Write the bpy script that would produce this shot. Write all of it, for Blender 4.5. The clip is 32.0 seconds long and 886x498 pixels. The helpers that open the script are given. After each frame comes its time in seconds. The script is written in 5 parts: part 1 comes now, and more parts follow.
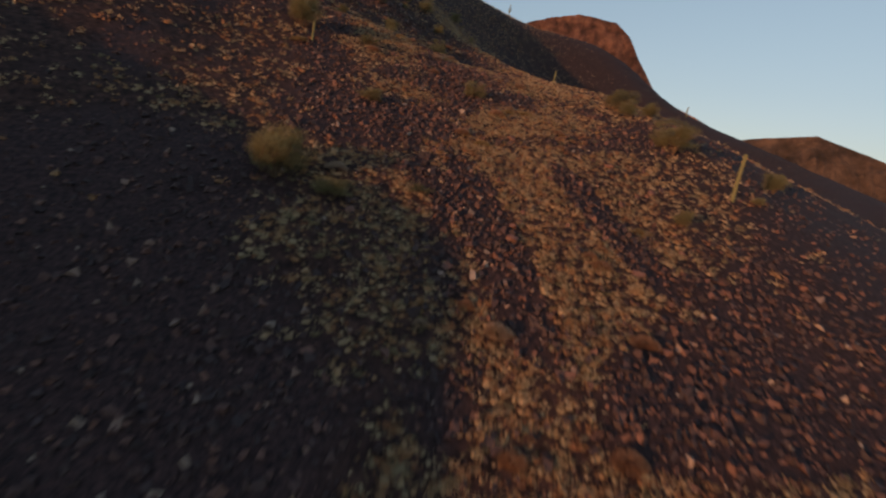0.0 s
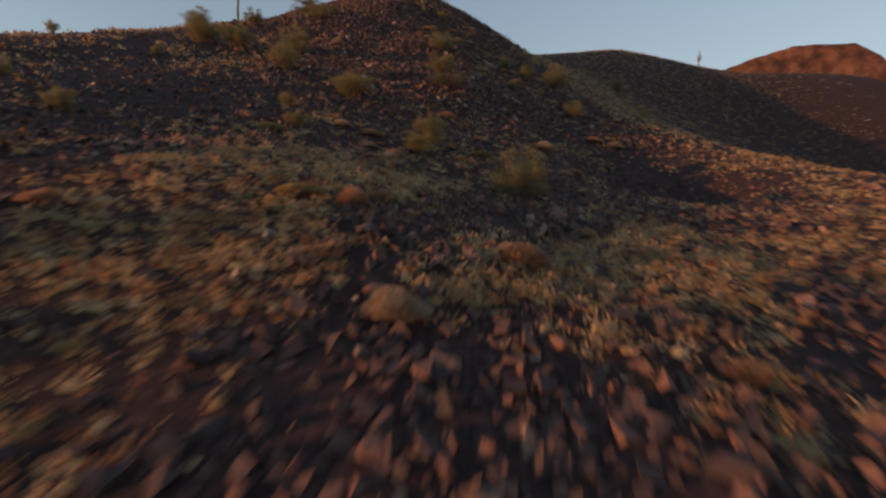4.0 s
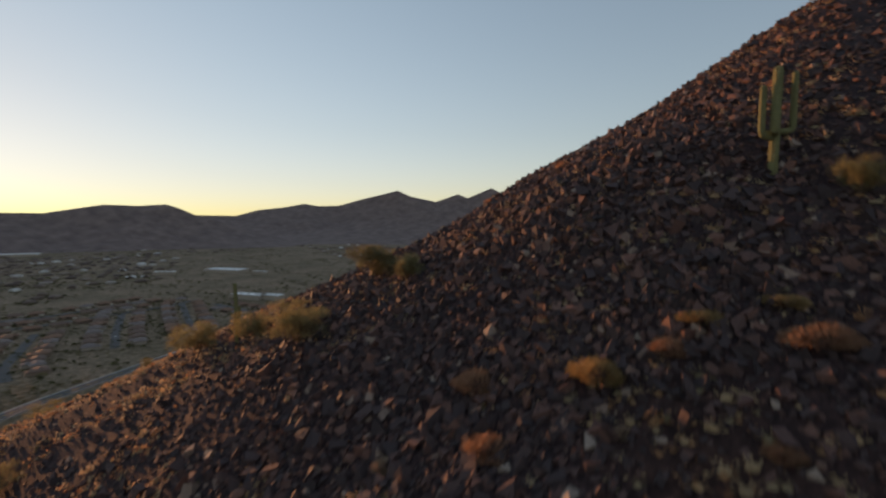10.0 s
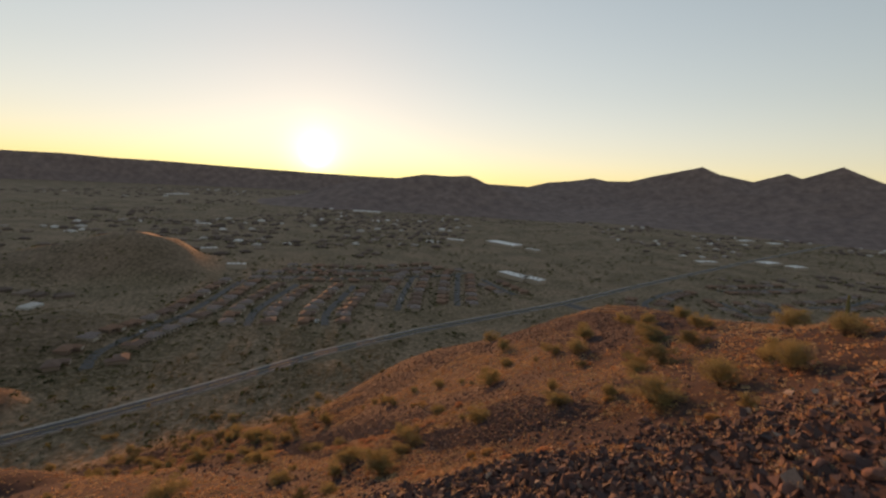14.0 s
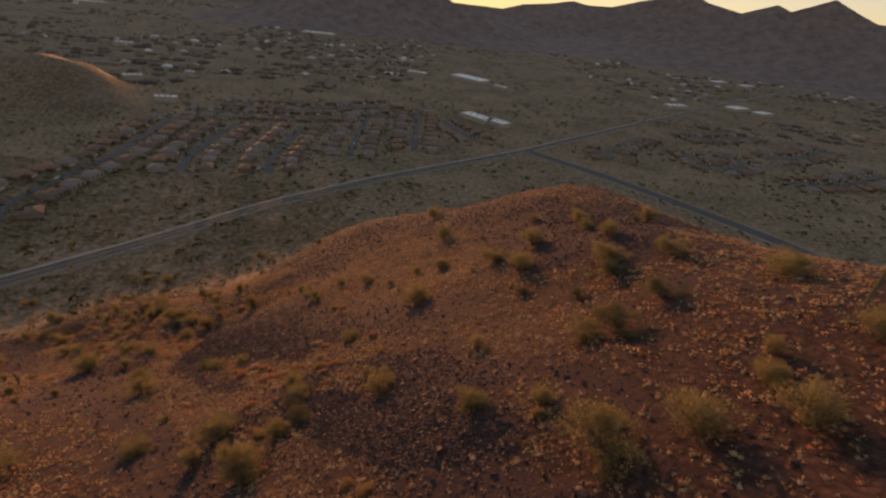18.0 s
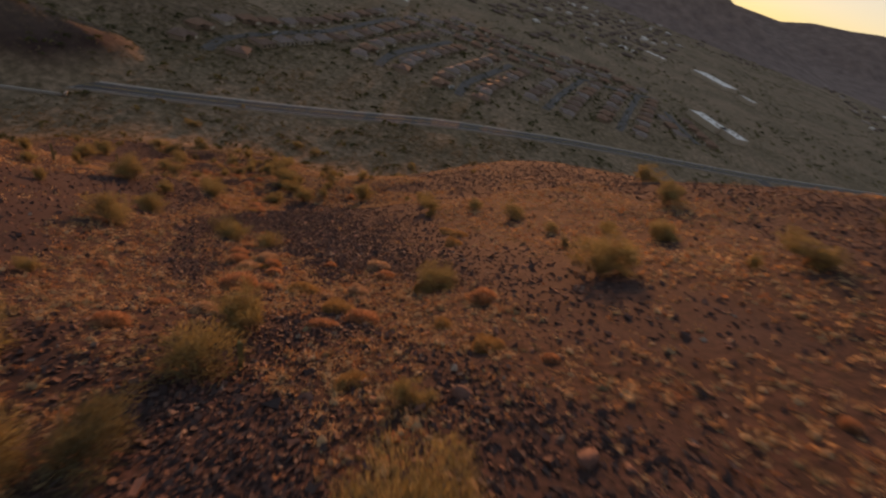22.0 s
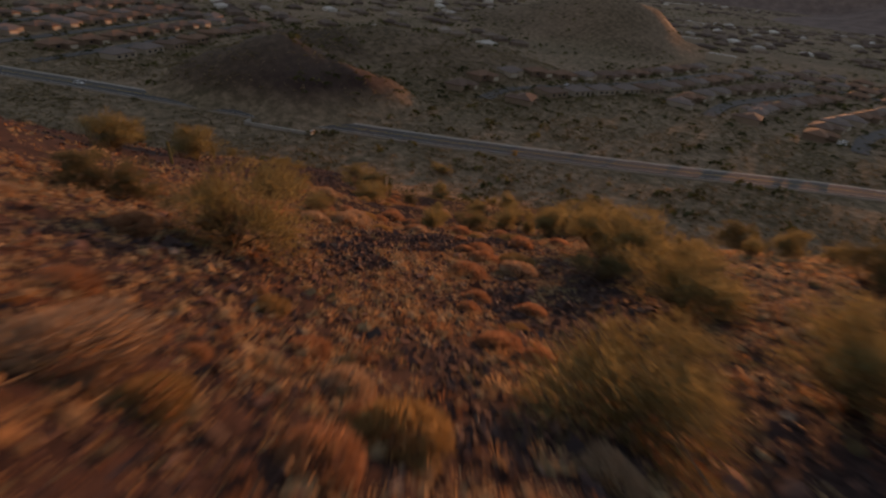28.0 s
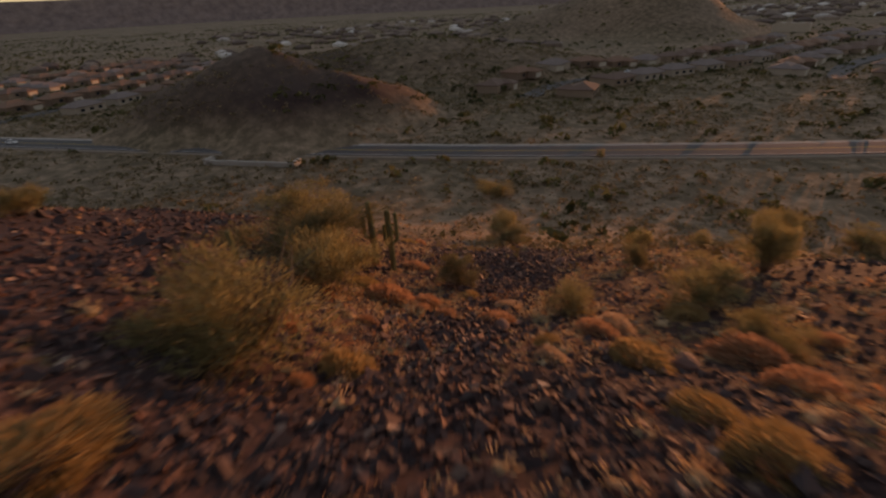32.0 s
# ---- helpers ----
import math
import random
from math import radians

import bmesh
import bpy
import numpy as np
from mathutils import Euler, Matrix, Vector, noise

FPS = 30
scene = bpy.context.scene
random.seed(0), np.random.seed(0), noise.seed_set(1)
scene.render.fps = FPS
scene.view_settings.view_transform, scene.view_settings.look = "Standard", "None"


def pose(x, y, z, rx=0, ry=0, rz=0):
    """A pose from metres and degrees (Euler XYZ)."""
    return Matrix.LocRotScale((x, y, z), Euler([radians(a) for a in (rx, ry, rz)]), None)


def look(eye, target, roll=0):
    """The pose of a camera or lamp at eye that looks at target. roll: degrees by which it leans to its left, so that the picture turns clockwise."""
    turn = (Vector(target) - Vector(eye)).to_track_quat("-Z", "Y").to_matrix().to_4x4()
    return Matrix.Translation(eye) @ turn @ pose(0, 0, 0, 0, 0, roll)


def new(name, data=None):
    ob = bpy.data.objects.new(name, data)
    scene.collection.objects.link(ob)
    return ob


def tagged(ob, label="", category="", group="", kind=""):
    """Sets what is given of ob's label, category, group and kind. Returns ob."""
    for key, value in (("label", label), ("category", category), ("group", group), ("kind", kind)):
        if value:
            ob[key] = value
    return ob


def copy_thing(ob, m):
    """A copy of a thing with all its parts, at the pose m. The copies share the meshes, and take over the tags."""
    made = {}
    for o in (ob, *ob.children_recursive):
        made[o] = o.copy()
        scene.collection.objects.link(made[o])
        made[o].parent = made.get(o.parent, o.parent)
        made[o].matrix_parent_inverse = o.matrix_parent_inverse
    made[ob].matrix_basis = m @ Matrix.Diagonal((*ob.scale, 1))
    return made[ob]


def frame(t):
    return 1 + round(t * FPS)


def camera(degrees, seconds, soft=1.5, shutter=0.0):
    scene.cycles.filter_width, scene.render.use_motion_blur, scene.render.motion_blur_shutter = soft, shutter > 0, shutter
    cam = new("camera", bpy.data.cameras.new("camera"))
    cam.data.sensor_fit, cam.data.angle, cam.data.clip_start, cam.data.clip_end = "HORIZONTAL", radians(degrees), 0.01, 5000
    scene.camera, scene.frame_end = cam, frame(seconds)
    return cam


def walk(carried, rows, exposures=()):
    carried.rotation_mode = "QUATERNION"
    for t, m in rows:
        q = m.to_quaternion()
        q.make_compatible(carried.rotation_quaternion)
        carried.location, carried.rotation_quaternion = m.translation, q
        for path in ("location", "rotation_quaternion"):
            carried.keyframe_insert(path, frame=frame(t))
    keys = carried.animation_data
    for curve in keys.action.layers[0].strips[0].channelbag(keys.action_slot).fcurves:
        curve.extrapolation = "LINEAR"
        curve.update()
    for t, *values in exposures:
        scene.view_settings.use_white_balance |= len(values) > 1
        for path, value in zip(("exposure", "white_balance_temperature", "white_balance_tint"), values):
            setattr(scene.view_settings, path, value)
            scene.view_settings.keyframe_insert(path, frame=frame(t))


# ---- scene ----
# ---- camera and its flight: seconds, place, turn to the left, tilt up, lean ----
FLIGHT = (
    (0.0, -192.57, 34.92, -92.36, -116.58, -11.59, 9.15),
    (0.5, -185.07, 30.32, -89.85, -115.25, -11.80, 10.01),
    (1.0, -177.66, 25.84, -87.44, -113.34, -11.66, 10.45),
    (1.5, -170.14, 21.59, -84.84, -111.38, -11.29, 10.37),
    (2.0, -162.57, 17.52, -82.06, -109.44, -10.98, 9.84),
    (2.5, -154.73, 13.41, -79.33, -107.30, -10.05, 9.04),
    (3.0, -145.82, 9.32, -77.58, -103.34, -8.14, 6.67),
    (3.5, -136.34, 5.41, -76.14, -98.31, -5.86, 3.84),
    (4.0, -126.75, 1.81, -74.37, -92.96, -3.87, 1.47),
    (4.5, -117.55, -1.34, -71.60, -87.96, -2.74, 0.43),
    (5.0, -109.23, -3.90, -67.22, -84.04, -3.08, 1.51),
    (5.5, -101.18, -6.44, -62.28, -78.68, -3.80, 0.58),
    (6.0, -93.00, -8.90, -57.40, -73.17, -4.24, -0.08),
    (6.5, -84.85, -11.07, -52.81, -67.81, -4.35, -0.32),
    (7.0, -76.83, -13.04, -48.28, -62.02, -4.62, -0.57),
    (7.5, -68.75, -14.54, -43.72, -56.41, -4.85, -0.61),
    (8.0, -60.81, -15.74, -39.34, -50.64, -4.84, -0.90),
    (8.5, -53.09, -16.38, -35.44, -45.66, -4.42, -0.25),
    (9.0, -45.53, -16.46, -31.40, -40.66, -4.00, 0.24),
    (9.5, -38.42, -16.02, -27.16, -35.09, -3.77, 0.51),
    (10.0, -31.41, -14.92, -22.74, -29.24, -3.74, 0.47),
    (10.5, -24.73, -13.33, -18.31, -23.59, -3.92, 0.36),
    (11.0, -18.55, -11.44, -14.12, -18.02, -4.05, 0.79),
    (11.5, -12.58, -8.83, -10.31, -12.12, -4.12, 1.28),
    (12.0, -7.61, -6.17, -6.71, -6.93, -4.11, 1.91),
    (12.5, -3.37, -3.34, -3.14, -3.00, -4.48, 2.31),
    (13.0, 0.01, -0.11, 0.07, -0.06, -5.23, 2.89),
    (13.5, 2.98, 2.99, 3.08, 2.50, -6.59, 3.27),
    (14.0, 5.41, 6.13, 5.89, 4.83, -8.47, 3.46),
    (14.5, 7.46, 9.33, 8.50, 6.55, -10.92, 3.37),
    (15.0, 8.93, 12.82, 10.57, 7.20, -13.58, 2.97),
    (15.5, 9.99, 16.55, 12.09, 6.93, -16.24, 2.56),
    (16.0, 10.78, 20.48, 13.09, 5.89, -18.75, 2.39),
    (16.5, 11.45, 24.57, 13.66, 4.22, -20.99, 2.60),
    (17.0, 12.15, 28.81, 13.88, 2.06, -22.84, 3.30),
    (17.5, 12.46, 33.28, 13.86, -0.22, -25.55, 4.54),
    (18.0, 12.72, 38.04, 13.15, -1.47, -28.13, 6.45),
    (18.5, 12.87, 43.13, 11.66, -1.59, -30.03, 8.03),
    (19.0, 12.88, 48.42, 9.26, -0.93, -31.26, 9.23),
    (19.5, 12.87, 53.66, 5.68, 0.51, -32.22, 10.55),
    (20.0, 12.63, 58.96, 0.89, 2.24, -33.22, 12.33),
    (20.5, 12.23, 64.32, -4.71, 4.53, -34.40, 14.28),
    (21.0, 11.39, 69.91, -11.08, 7.71, -35.04, 16.01),
    (21.5, 9.86, 75.86, -17.32, 12.37, -35.15, 18.41),
    (22.0, 7.51, 82.30, -23.27, 17.73, -35.15, 20.22),
    (22.5, 4.22, 88.88, -28.85, 22.16, -35.29, 20.90),
    (23.0, 0.35, 95.30, -34.50, 25.91, -35.53, 20.83),
    (23.5, -3.91, 101.22, -40.15, 28.94, -35.89, 19.89),
    (24.0, -8.69, 106.79, -45.73, 31.38, -36.07, 17.85),
    (24.5, -14.15, 112.35, -51.45, 33.69, -36.04, 14.71),
    (25.0, -20.26, 118.54, -57.25, 35.57, -35.74, 12.27),
    (25.5, -27.01, 125.16, -63.12, 37.40, -35.30, 10.68),
    (26.0, -34.35, 132.01, -69.05, 39.50, -34.77, 9.79),
    (26.5, -42.23, 138.91, -75.03, 42.29, -34.16, 9.20),
    (27.0, -50.53, 145.65, -81.12, 46.12, -33.45, 8.36),
    (27.5, -58.92, 152.02, -87.02, 51.20, -32.39, 7.32),
    (28.0, -67.40, 158.05, -92.06, 56.32, -31.43, 6.31),
    (28.5, -75.82, 163.43, -96.17, 60.21, -31.00, 5.63),
    (29.0, -83.42, 167.71, -99.93, 63.09, -30.66, 4.27),
    (29.5, -90.50, 171.33, -103.20, 63.84, -31.16, 0.86),
    (30.0, -97.16, 174.67, -106.36, 62.69, -31.04, -1.85),
    (30.5, -103.59, 177.80, -109.47, 61.38, -30.50, -2.46),
    (31.0, -110.02, 181.04, -112.86, 60.94, -29.73, -2.71),
    (31.5, -116.70, 184.45, -116.27, 61.30, -28.86, -2.94),
    (32.0, -123.46, 187.84, -119.71, 62.07, -27.70, -3.02),
)
cam = camera(87.03, 32.0, soft=2.3, shutter=0.55)


def flown(x, y, z, turn, tilt, lean):
    a, b = radians(turn), radians(tilt)
    ahead = Vector((-math.sin(a) * math.cos(b), math.cos(a) * math.cos(b), math.sin(b)))
    eye = Vector((x, y, z))
    return look(eye, eye + ahead, lean)


walk(cam, [(row[0], flown(*row[1:])) for row in FLIGHT],
     exposures=[(0.0, 1.45, 6200.0, 12.0), (1.0, 1.6, 6500.0, 14.0), (2.0, 1.7, 6700.0, 14.0), (6.0, 1.55, 6300.0, 13.0), (9.0, 1.55, 6400.0, 14.0), (13.0, 1.68, 7300.0, 15.0), (17.0, 1.65, 7700.0, 24.0), (22.0, 1.55, 7700.0, 25.0), (28.0, 1.35, 7700.0, 25.0), (32.0, 1.5, 8000.0, 27.0)])

# ---- sky and sun ----
SUN_AZ, SUN_EL = -20.4, 2.3
SUN_DIR = Vector((math.sin(radians(SUN_AZ)) * math.cos(radians(SUN_EL)), math.cos(radians(SUN_AZ)) * math.cos(radians(SUN_EL)), math.sin(radians(SUN_EL))))
world = bpy.data.worlds.new("evening_sky")
scene.world = world
world.use_nodes = True
wt = world.node_tree
sky = wt.nodes.new("ShaderNodeTexSky")
sky.sky_type, sky.sun_disc = "NISHITA", False
sky.sun_elevation, sky.sun_rotation = radians(SUN_EL), radians(SUN_AZ)
sky.air_density, sky.dust_density, sky.ozone_density, sky.altitude = 1.0, 0.2, 1.6, 500
back = wt.nodes["Background"]
back.inputs[1].default_value = 0.188
tone = wt.nodes.new("ShaderNodeHueSaturation")
tone.inputs["Saturation"].default_value = 0.74
# soft clip on the sky's glare: radiance c becomes c / (1 + 0.4 c)
thin = wt.nodes.new("ShaderNodeVectorMath")
thin.operation = "MULTIPLY_ADD"
thin.inputs[1].default_value = (0.4, 0.4, 0.4)
thin.inputs[2].default_value = (1.0, 1.0, 1.0)
even = wt.nodes.new("ShaderNodeVectorMath")
even.operation = "DIVIDE"
wt.links.new(sky.outputs[0], thin.inputs[0])
wt.links.new(sky.outputs[0], even.inputs[0])
wt.links.new(thin.outputs[0], even.inputs[1])
wt.links.new(even.outputs[0], tone.inputs["Color"])
# the sun itself and the bright air round it
aim = wt.nodes.new("ShaderNodeVectorMath")
aim.operation = "DOT_PRODUCT"
aim.inputs[1].default_value = SUN_DIR
wt.links.new(wt.nodes.new("ShaderNodeTexCoord").outputs["Generated"], aim.inputs[0])
halo = []
for power, strength in ((9000.0, 40.0), (900.0, 1.6)):
    p = wt.nodes.new("ShaderNodeMath")
    p.operation, p.use_clamp = "POWER", True
    p.inputs[1].default_value = power
    wt.links.new(aim.outputs["Value"], p.inputs[0])
    q = wt.nodes.new("ShaderNodeMath")
    q.operation = "MULTIPLY"
    q.inputs[1].default_value = strength
    wt.links.new(p.outputs[0], q.inputs[0])
    halo.append(q.outputs[0])
glow = wt.nodes.new("ShaderNodeMath")
wt.links.new(halo[0], glow.inputs[0])
wt.links.new(halo[1], glow.inputs[1])
warm = wt.nodes.new("ShaderNodeVectorMath")
warm.operation = "SCALE"
warm.inputs[0].default_value = (1.0, 0.82, 0.5)
wt.links.new(glow.outputs[0], warm.inputs["Scale"])
both = wt.nodes.new("ShaderNodeVectorMath")
cool = wt.nodes.new("ShaderNodeVectorMath")
cool.operation = "MULTIPLY"
cool.inputs[1].default_value = (0.95, 1.0, 1.05)
wt.links.new(tone.outputs[0], cool.inputs[0])
wt.links.new(cool.outputs[0], both.inputs[0])
wt.links.new(warm.outputs[0], both.inputs[1])
wt.links.new(both.outputs[0], back.inputs[0])

sun = new("sun", bpy.data.lights.new("sun", "SUN"))
sun.data.energy, sun.data.angle, sun.data.color = 1.4, radians(0.6), (1.0, 0.45, 0.18)
sun.matrix_world = look((0, 0, 0), -SUN_DIR)


# ---- shape helpers ----
def mixed(i, j, s):
    n = (i * 374761393 + j * 668265263 + s * 1442695041) & 0xFFFFFFFF
    n = ((n ^ (n >> 13)) * 1274126177) & 0xFFFFFFFF
    return ((n ^ (n >> 16)) & 0xFFFF) / 65535.0


def grain(x, y, size, s=0):
    """Smooth noise from 0 to 1 with lumps of that size."""
    x, y = np.asarray(x, float) / size, np.asarray(y, float) / size
    i, j = np.floor(x).astype(np.int64), np.floor(y).astype(np.int64)
    u, v = x - i, y - j
    u, v = u * u * (3 - 2 * u), v * v * (3 - 2 * v)
    return (mixed(i, j, s) * (1 - u) + mixed(i + 1, j, s) * u) * (1 - v) + (mixed(i, j + 1, s) * (1 - u) + mixed(i + 1, j + 1, s) * u) * v


def fbm(x, y, size, octaves=4, s=0):
    total, norm = 0, 0
    for k in range(octaves):
        total = total + grain(x + 17.3 * k, y - 9.1 * k, size / 2**k, s + k) * 0.5**k
        norm += 0.5**k
    return total / norm


VALLEY = -160.0
# the hill's broad relief, as a cosine series over its plan
RELIEF = (
    (-81.68, 38.67, -21.15, 3.10, -2.46, 4.36, -1.31, 1.37, 0.28),
    (-47.97, -17.47, 6.82, -6.18, 1.55, -1.61, 1.25, 0.12, 0.09),
    (-13.86, 9.61, 9.76, -2.52, 0.49, -4.11, 1.09, -1.56, -0.05),
    (7.22, -7.22, -0.39, 0.82, -2.75, 3.11, 0.28, -0.38, -0.22),
    (-7.67, -2.00, 3.62, -1.92, 0.08, 1.47, -0.31, 0.60, -0.26),
    (2.29, 1.99, -0.44, -0.79, 2.20, -1.56, -0.81, 0.19, 0.50),
    (-0.82, -0.23, -0.61, 0.10, 0.21, -1.12, 0.39, 0.11, 0.26),
    (0.14, 0.79, -0.86, -0.56, 0.85, -0.62, 0.38, 0.50, -0.51),
    (0.38, -0.79, 0.80, 0.40, -0.55, 0.52, -0.22, -0.04, 0.15),
)
# humps and hollows on the western slope and the northern spur: place, reach, height
WEST_HUMPS = ((-140, -26, 7, 1.8), (-134, -14, 7, -1.0), (-134, 28, 17, -1.0), (-122, 34, 7, -1.6), (-104, 10, 7, 1.4), (-86, -14, 17, -3.3), (-80, -26, 7, -2.3), (-74, -26, 7, -2.5), (-62, -26, 11, -1.9), (-50, -2, 7, 2.4), (-38, -20, 11, -0.7), (-32, 40, 7, -0.8), (-26, -2, 7, 2.0), (-20, 22, 7, 2.4), (-14, 22, 17, 3.7), (-2, -2, 7, -0.8), (-2, 16, 7, 2.2), (10, 52, 7, 1.7), (28, 46, 7, -1.4))
SPUR_HUMPS = ((-200, 178, 7, 2.9), (-182, 238, 11, -1.8), (-164, 214, 17, -3.0), (-146, 202, 7, -1.7), (-134, 214, 11, -3.2), (-128, 148, 11, -2.0), (-122, 178, 7, 1.2), (-116, 208, 11, -1.1), (-104, 142, 11, -3.0), (-104, 178, 11, 2.0), (-92, 166, 11, 1.2), (-86, 118, 7, -1.9), (-80, 136, 7, 1.1), (-74, 142, 7, 3.3), (-56, 178, 11, -2.6), (-56, 190, 7, -1.3), (-44, 118, 7, 1.6), (-44, 226, 11, -2.1), (-26, 160, 11, 1.6), (-14, 94, 7, 1.6), (16, 76, 7, 1.9), (22, 154, 17, -2.6), (34, 106, 11, -1.8), (34, 118, 11, -1.3), (34, 172, 11, -1.4), (52, 82, 11, -0.6), (58, 130, 11, 2.4))
X0, X1, Y0, Y1 = -260.0, 200.0, -200.0, 340.0


def knoll(x, y, cx, cy, along, across, turn, height):
    a = radians(turn)
    u, v = (x - cx) * math.cos(a) + (y - cy) * math.sin(a), -(x - cx) * math.sin(a) + (y - cy) * math.cos(a)
    r = np.sqrt((u / along) ** 2 + (v / across) ** 2)
    r = r * (0.72 + 0.56 * fbm(x, y, 38, 5, 5))
    return height * np.clip(1 - r**1.5, 0, 1) ** 1.3 * (0.86 + 0.28 * fbm(x, y, 14, 4, 6))


def cone(x, y, cx, cy, along, across, turn, height):
    a = radians(turn)
    u, v = (x - cx) * math.cos(a) + (y - cy) * math.sin(a), -(x - cx) * math.sin(a) + (y - cy) * math.cos(a)
    return height * np.clip(1 - np.sqrt((u / along) ** 2 + (v / across) ** 2 + 0.003), 0, 1)


def broad(x, y):
    """Height of the land without its small lumps."""
    x, y = np.asarray(x, float), np.asarray(y, float)
    u, v = np.clip((x - X0) / (X1 - X0), 0, 1) * math.pi, np.clip((y - Y0) / (Y1 - Y0), 0, 1) * math.pi
    d = np.zeros(np.broadcast(x, y).shape)
    for i, row in enumerate(RELIEF):
        part_v = np.zeros_like(v)
        for j, k in enumerate(row):
            part_v = part_v + k * np.cos(j * v)
        d = d + np.cos(i * u) * part_v
    # the summit and the sharp crest of the western spur
    # cone at (-192, 98): unseen ridge added to shade the first slope
    d = d + cone(x, y, 40, 14, 60, 45, 20, 14.5) + cone(x, y, -22, 48, 70, 26, -12, 6) + cone(x, y, -192, 98, 95, 32, 8, 40) - cone(x, y, 2.6, 1.7, 15, 15, 0, 0.8) - cone(x, y, -6, 26, 40, 30, 60, 1.6) - cone(x, y, 24, 32, 15, 15, 0, 1.3) + cone(x, y, 38, 14, 16, 16, 0, 1.5) - cone(x, y, -10, 214, 75, 48, 0, 6.0) + cone(x, y, -112, 218, 78, 36, 154, 10.5) + cone(x, y, 98, -88, 75, 60, 30, 9)
    for cx, cy, reach, rise in (*WEST_HUMPS, *SPUR_HUMPS):
        d = d + rise * np.exp(-((x - cx) ** 2 + (y - cy) ** 2) / (2.0 * reach * reach))
    ex, ey = np.maximum(0, np.maximum(X0 - x, x - X1)), np.maximum(0, np.maximum(Y0 - y, y - Y1))
    fall = np.exp(-(ex**2 + ey**2) / (2 * 80.0**2))
    # the hill's foot lies short of the road
    k = np.clip(((x + 292) * 0.72 - (y - 202) * 0.694 - 22) / 85, 0, 1)
    a = d - VALLEY
    z = VALLEY + 0.5 * (a + np.sqrt(a * a + 25)) * fall * k * k * (3 - 2 * k)
    z = z + knoll(x, y, -338, 222, 74, 56, 50, 27) + knoll(x, y, -430, 335, 150, 95, 60, 22)
    z = z + knoll(x, y, -520, 690, 140, 95, 150, 34) + knoll(x, y, -610, 668, 180, 120, 30, 36)
    return z


def land(x, y):
    """Height of the land."""
    z = broad(x, y)
    up = np.clip((z - VALLEY - 1.5) / 12, 0, 1)
    z = z + up * (1.2 * (fbm(x, y, 22, 3, 11) - 0.5) + 0.7 * (fbm(x, y, 5, 3, 21) - 0.5))
    return z + (1 - up) * 0.5 * (fbm(x, y, 60, 2, 31) - 0.5)


# bare scree fields: middle, half sizes, turn
# narrow runnels of dark stones down the first slope
RUNNELS = ((-162, 16, 12.0, 2.4, 172), (-162, 4, 10.5, 2.2, 176), (-178, 6, 10.5, 5.0, 88))
SCREE_WEST = (
    (-179, 7, 10.1, 3.5, 85), (-166, 36, 8.7, 5.2, 64), (-173, 24, 3.9, 2.1, 158), (-132, 44, 6.1, 2.8, 2), (-140, 30, 3.9, 1.7, 8), (-119, 3, 6.7, 4.2, 127), (-133, -17, 4.1, 2.1, 169), (-115, -11, 11.1, 2.6, 144), (-46, 3, 15.5, 5.0, 154), (-129, 3, 2.7, 2.1, 120), (-65, 35, 10.8, 5.9, 60), (-71, -5, 6.5, 4.7, 146), (-61, -9, 5.8, 3.4, 136), (-71, -21, 8.7, 3.2, 139), (-83, -7, 6.8, 2.1, 113), (-52, 7, 6.9, 3.5, 20), (-10, -57, 52.7, 5.0, 148),    (24, 24, 32, 20, 40), (-75, -22, 45, 7, 145), (-162, 42, 18, 14, 0), (-80, -27, 25, 11, -30), (51, 145, 28, 12, 104), (44, 172, 16, 9, 110),
)
SCREE_SPUR_0 = (
    (-32, 113, 17.6, 3.4, 134), (-46, 102, 12.5, 5.0, 148), (6, 82, 8.0, 4.1, 163), (21, 85, 5.5, 3.5, 1), (38, 129, 9.1, 6.7, 117), (53, 119, 6.9, 4.6, 55), (52, 101, 7.4, 2.6, 55), (7, 123, 10.4, 5.3, 133), (-31, 142, 44.9, 16.4, 133), (39, 104, 3.8, 3.0, 78), (-21, 92, 5.3, 1.8, 151), (0, 87, 3.2, 2.3, 174), (44, 148, 18.8, 4.2, 70), (-202, 225, 19.1, 16.2, 58), (-3, 131, 16.5, 5.9, 110), (13, 94, 3.1, 2.1, 27), (-33, 111, 8.6, 5.2, 140), (-21, 101, 4.0, 1.5, 166),
)
SCREE_SPUR_1 = (
    (3, 120, 10.1, 2.8, 118), (-173, 192, 54.0, 8.3, 145), (-158, 210, 42.1, 8.2, 139), (-27, 203, 26.4, 7.0, 22), (-65, 112, 6.4, 1.9, 148), (-27, 139, 36.8, 11.4, 123), (-5, 109, 2.9, 2.2, 92),
)
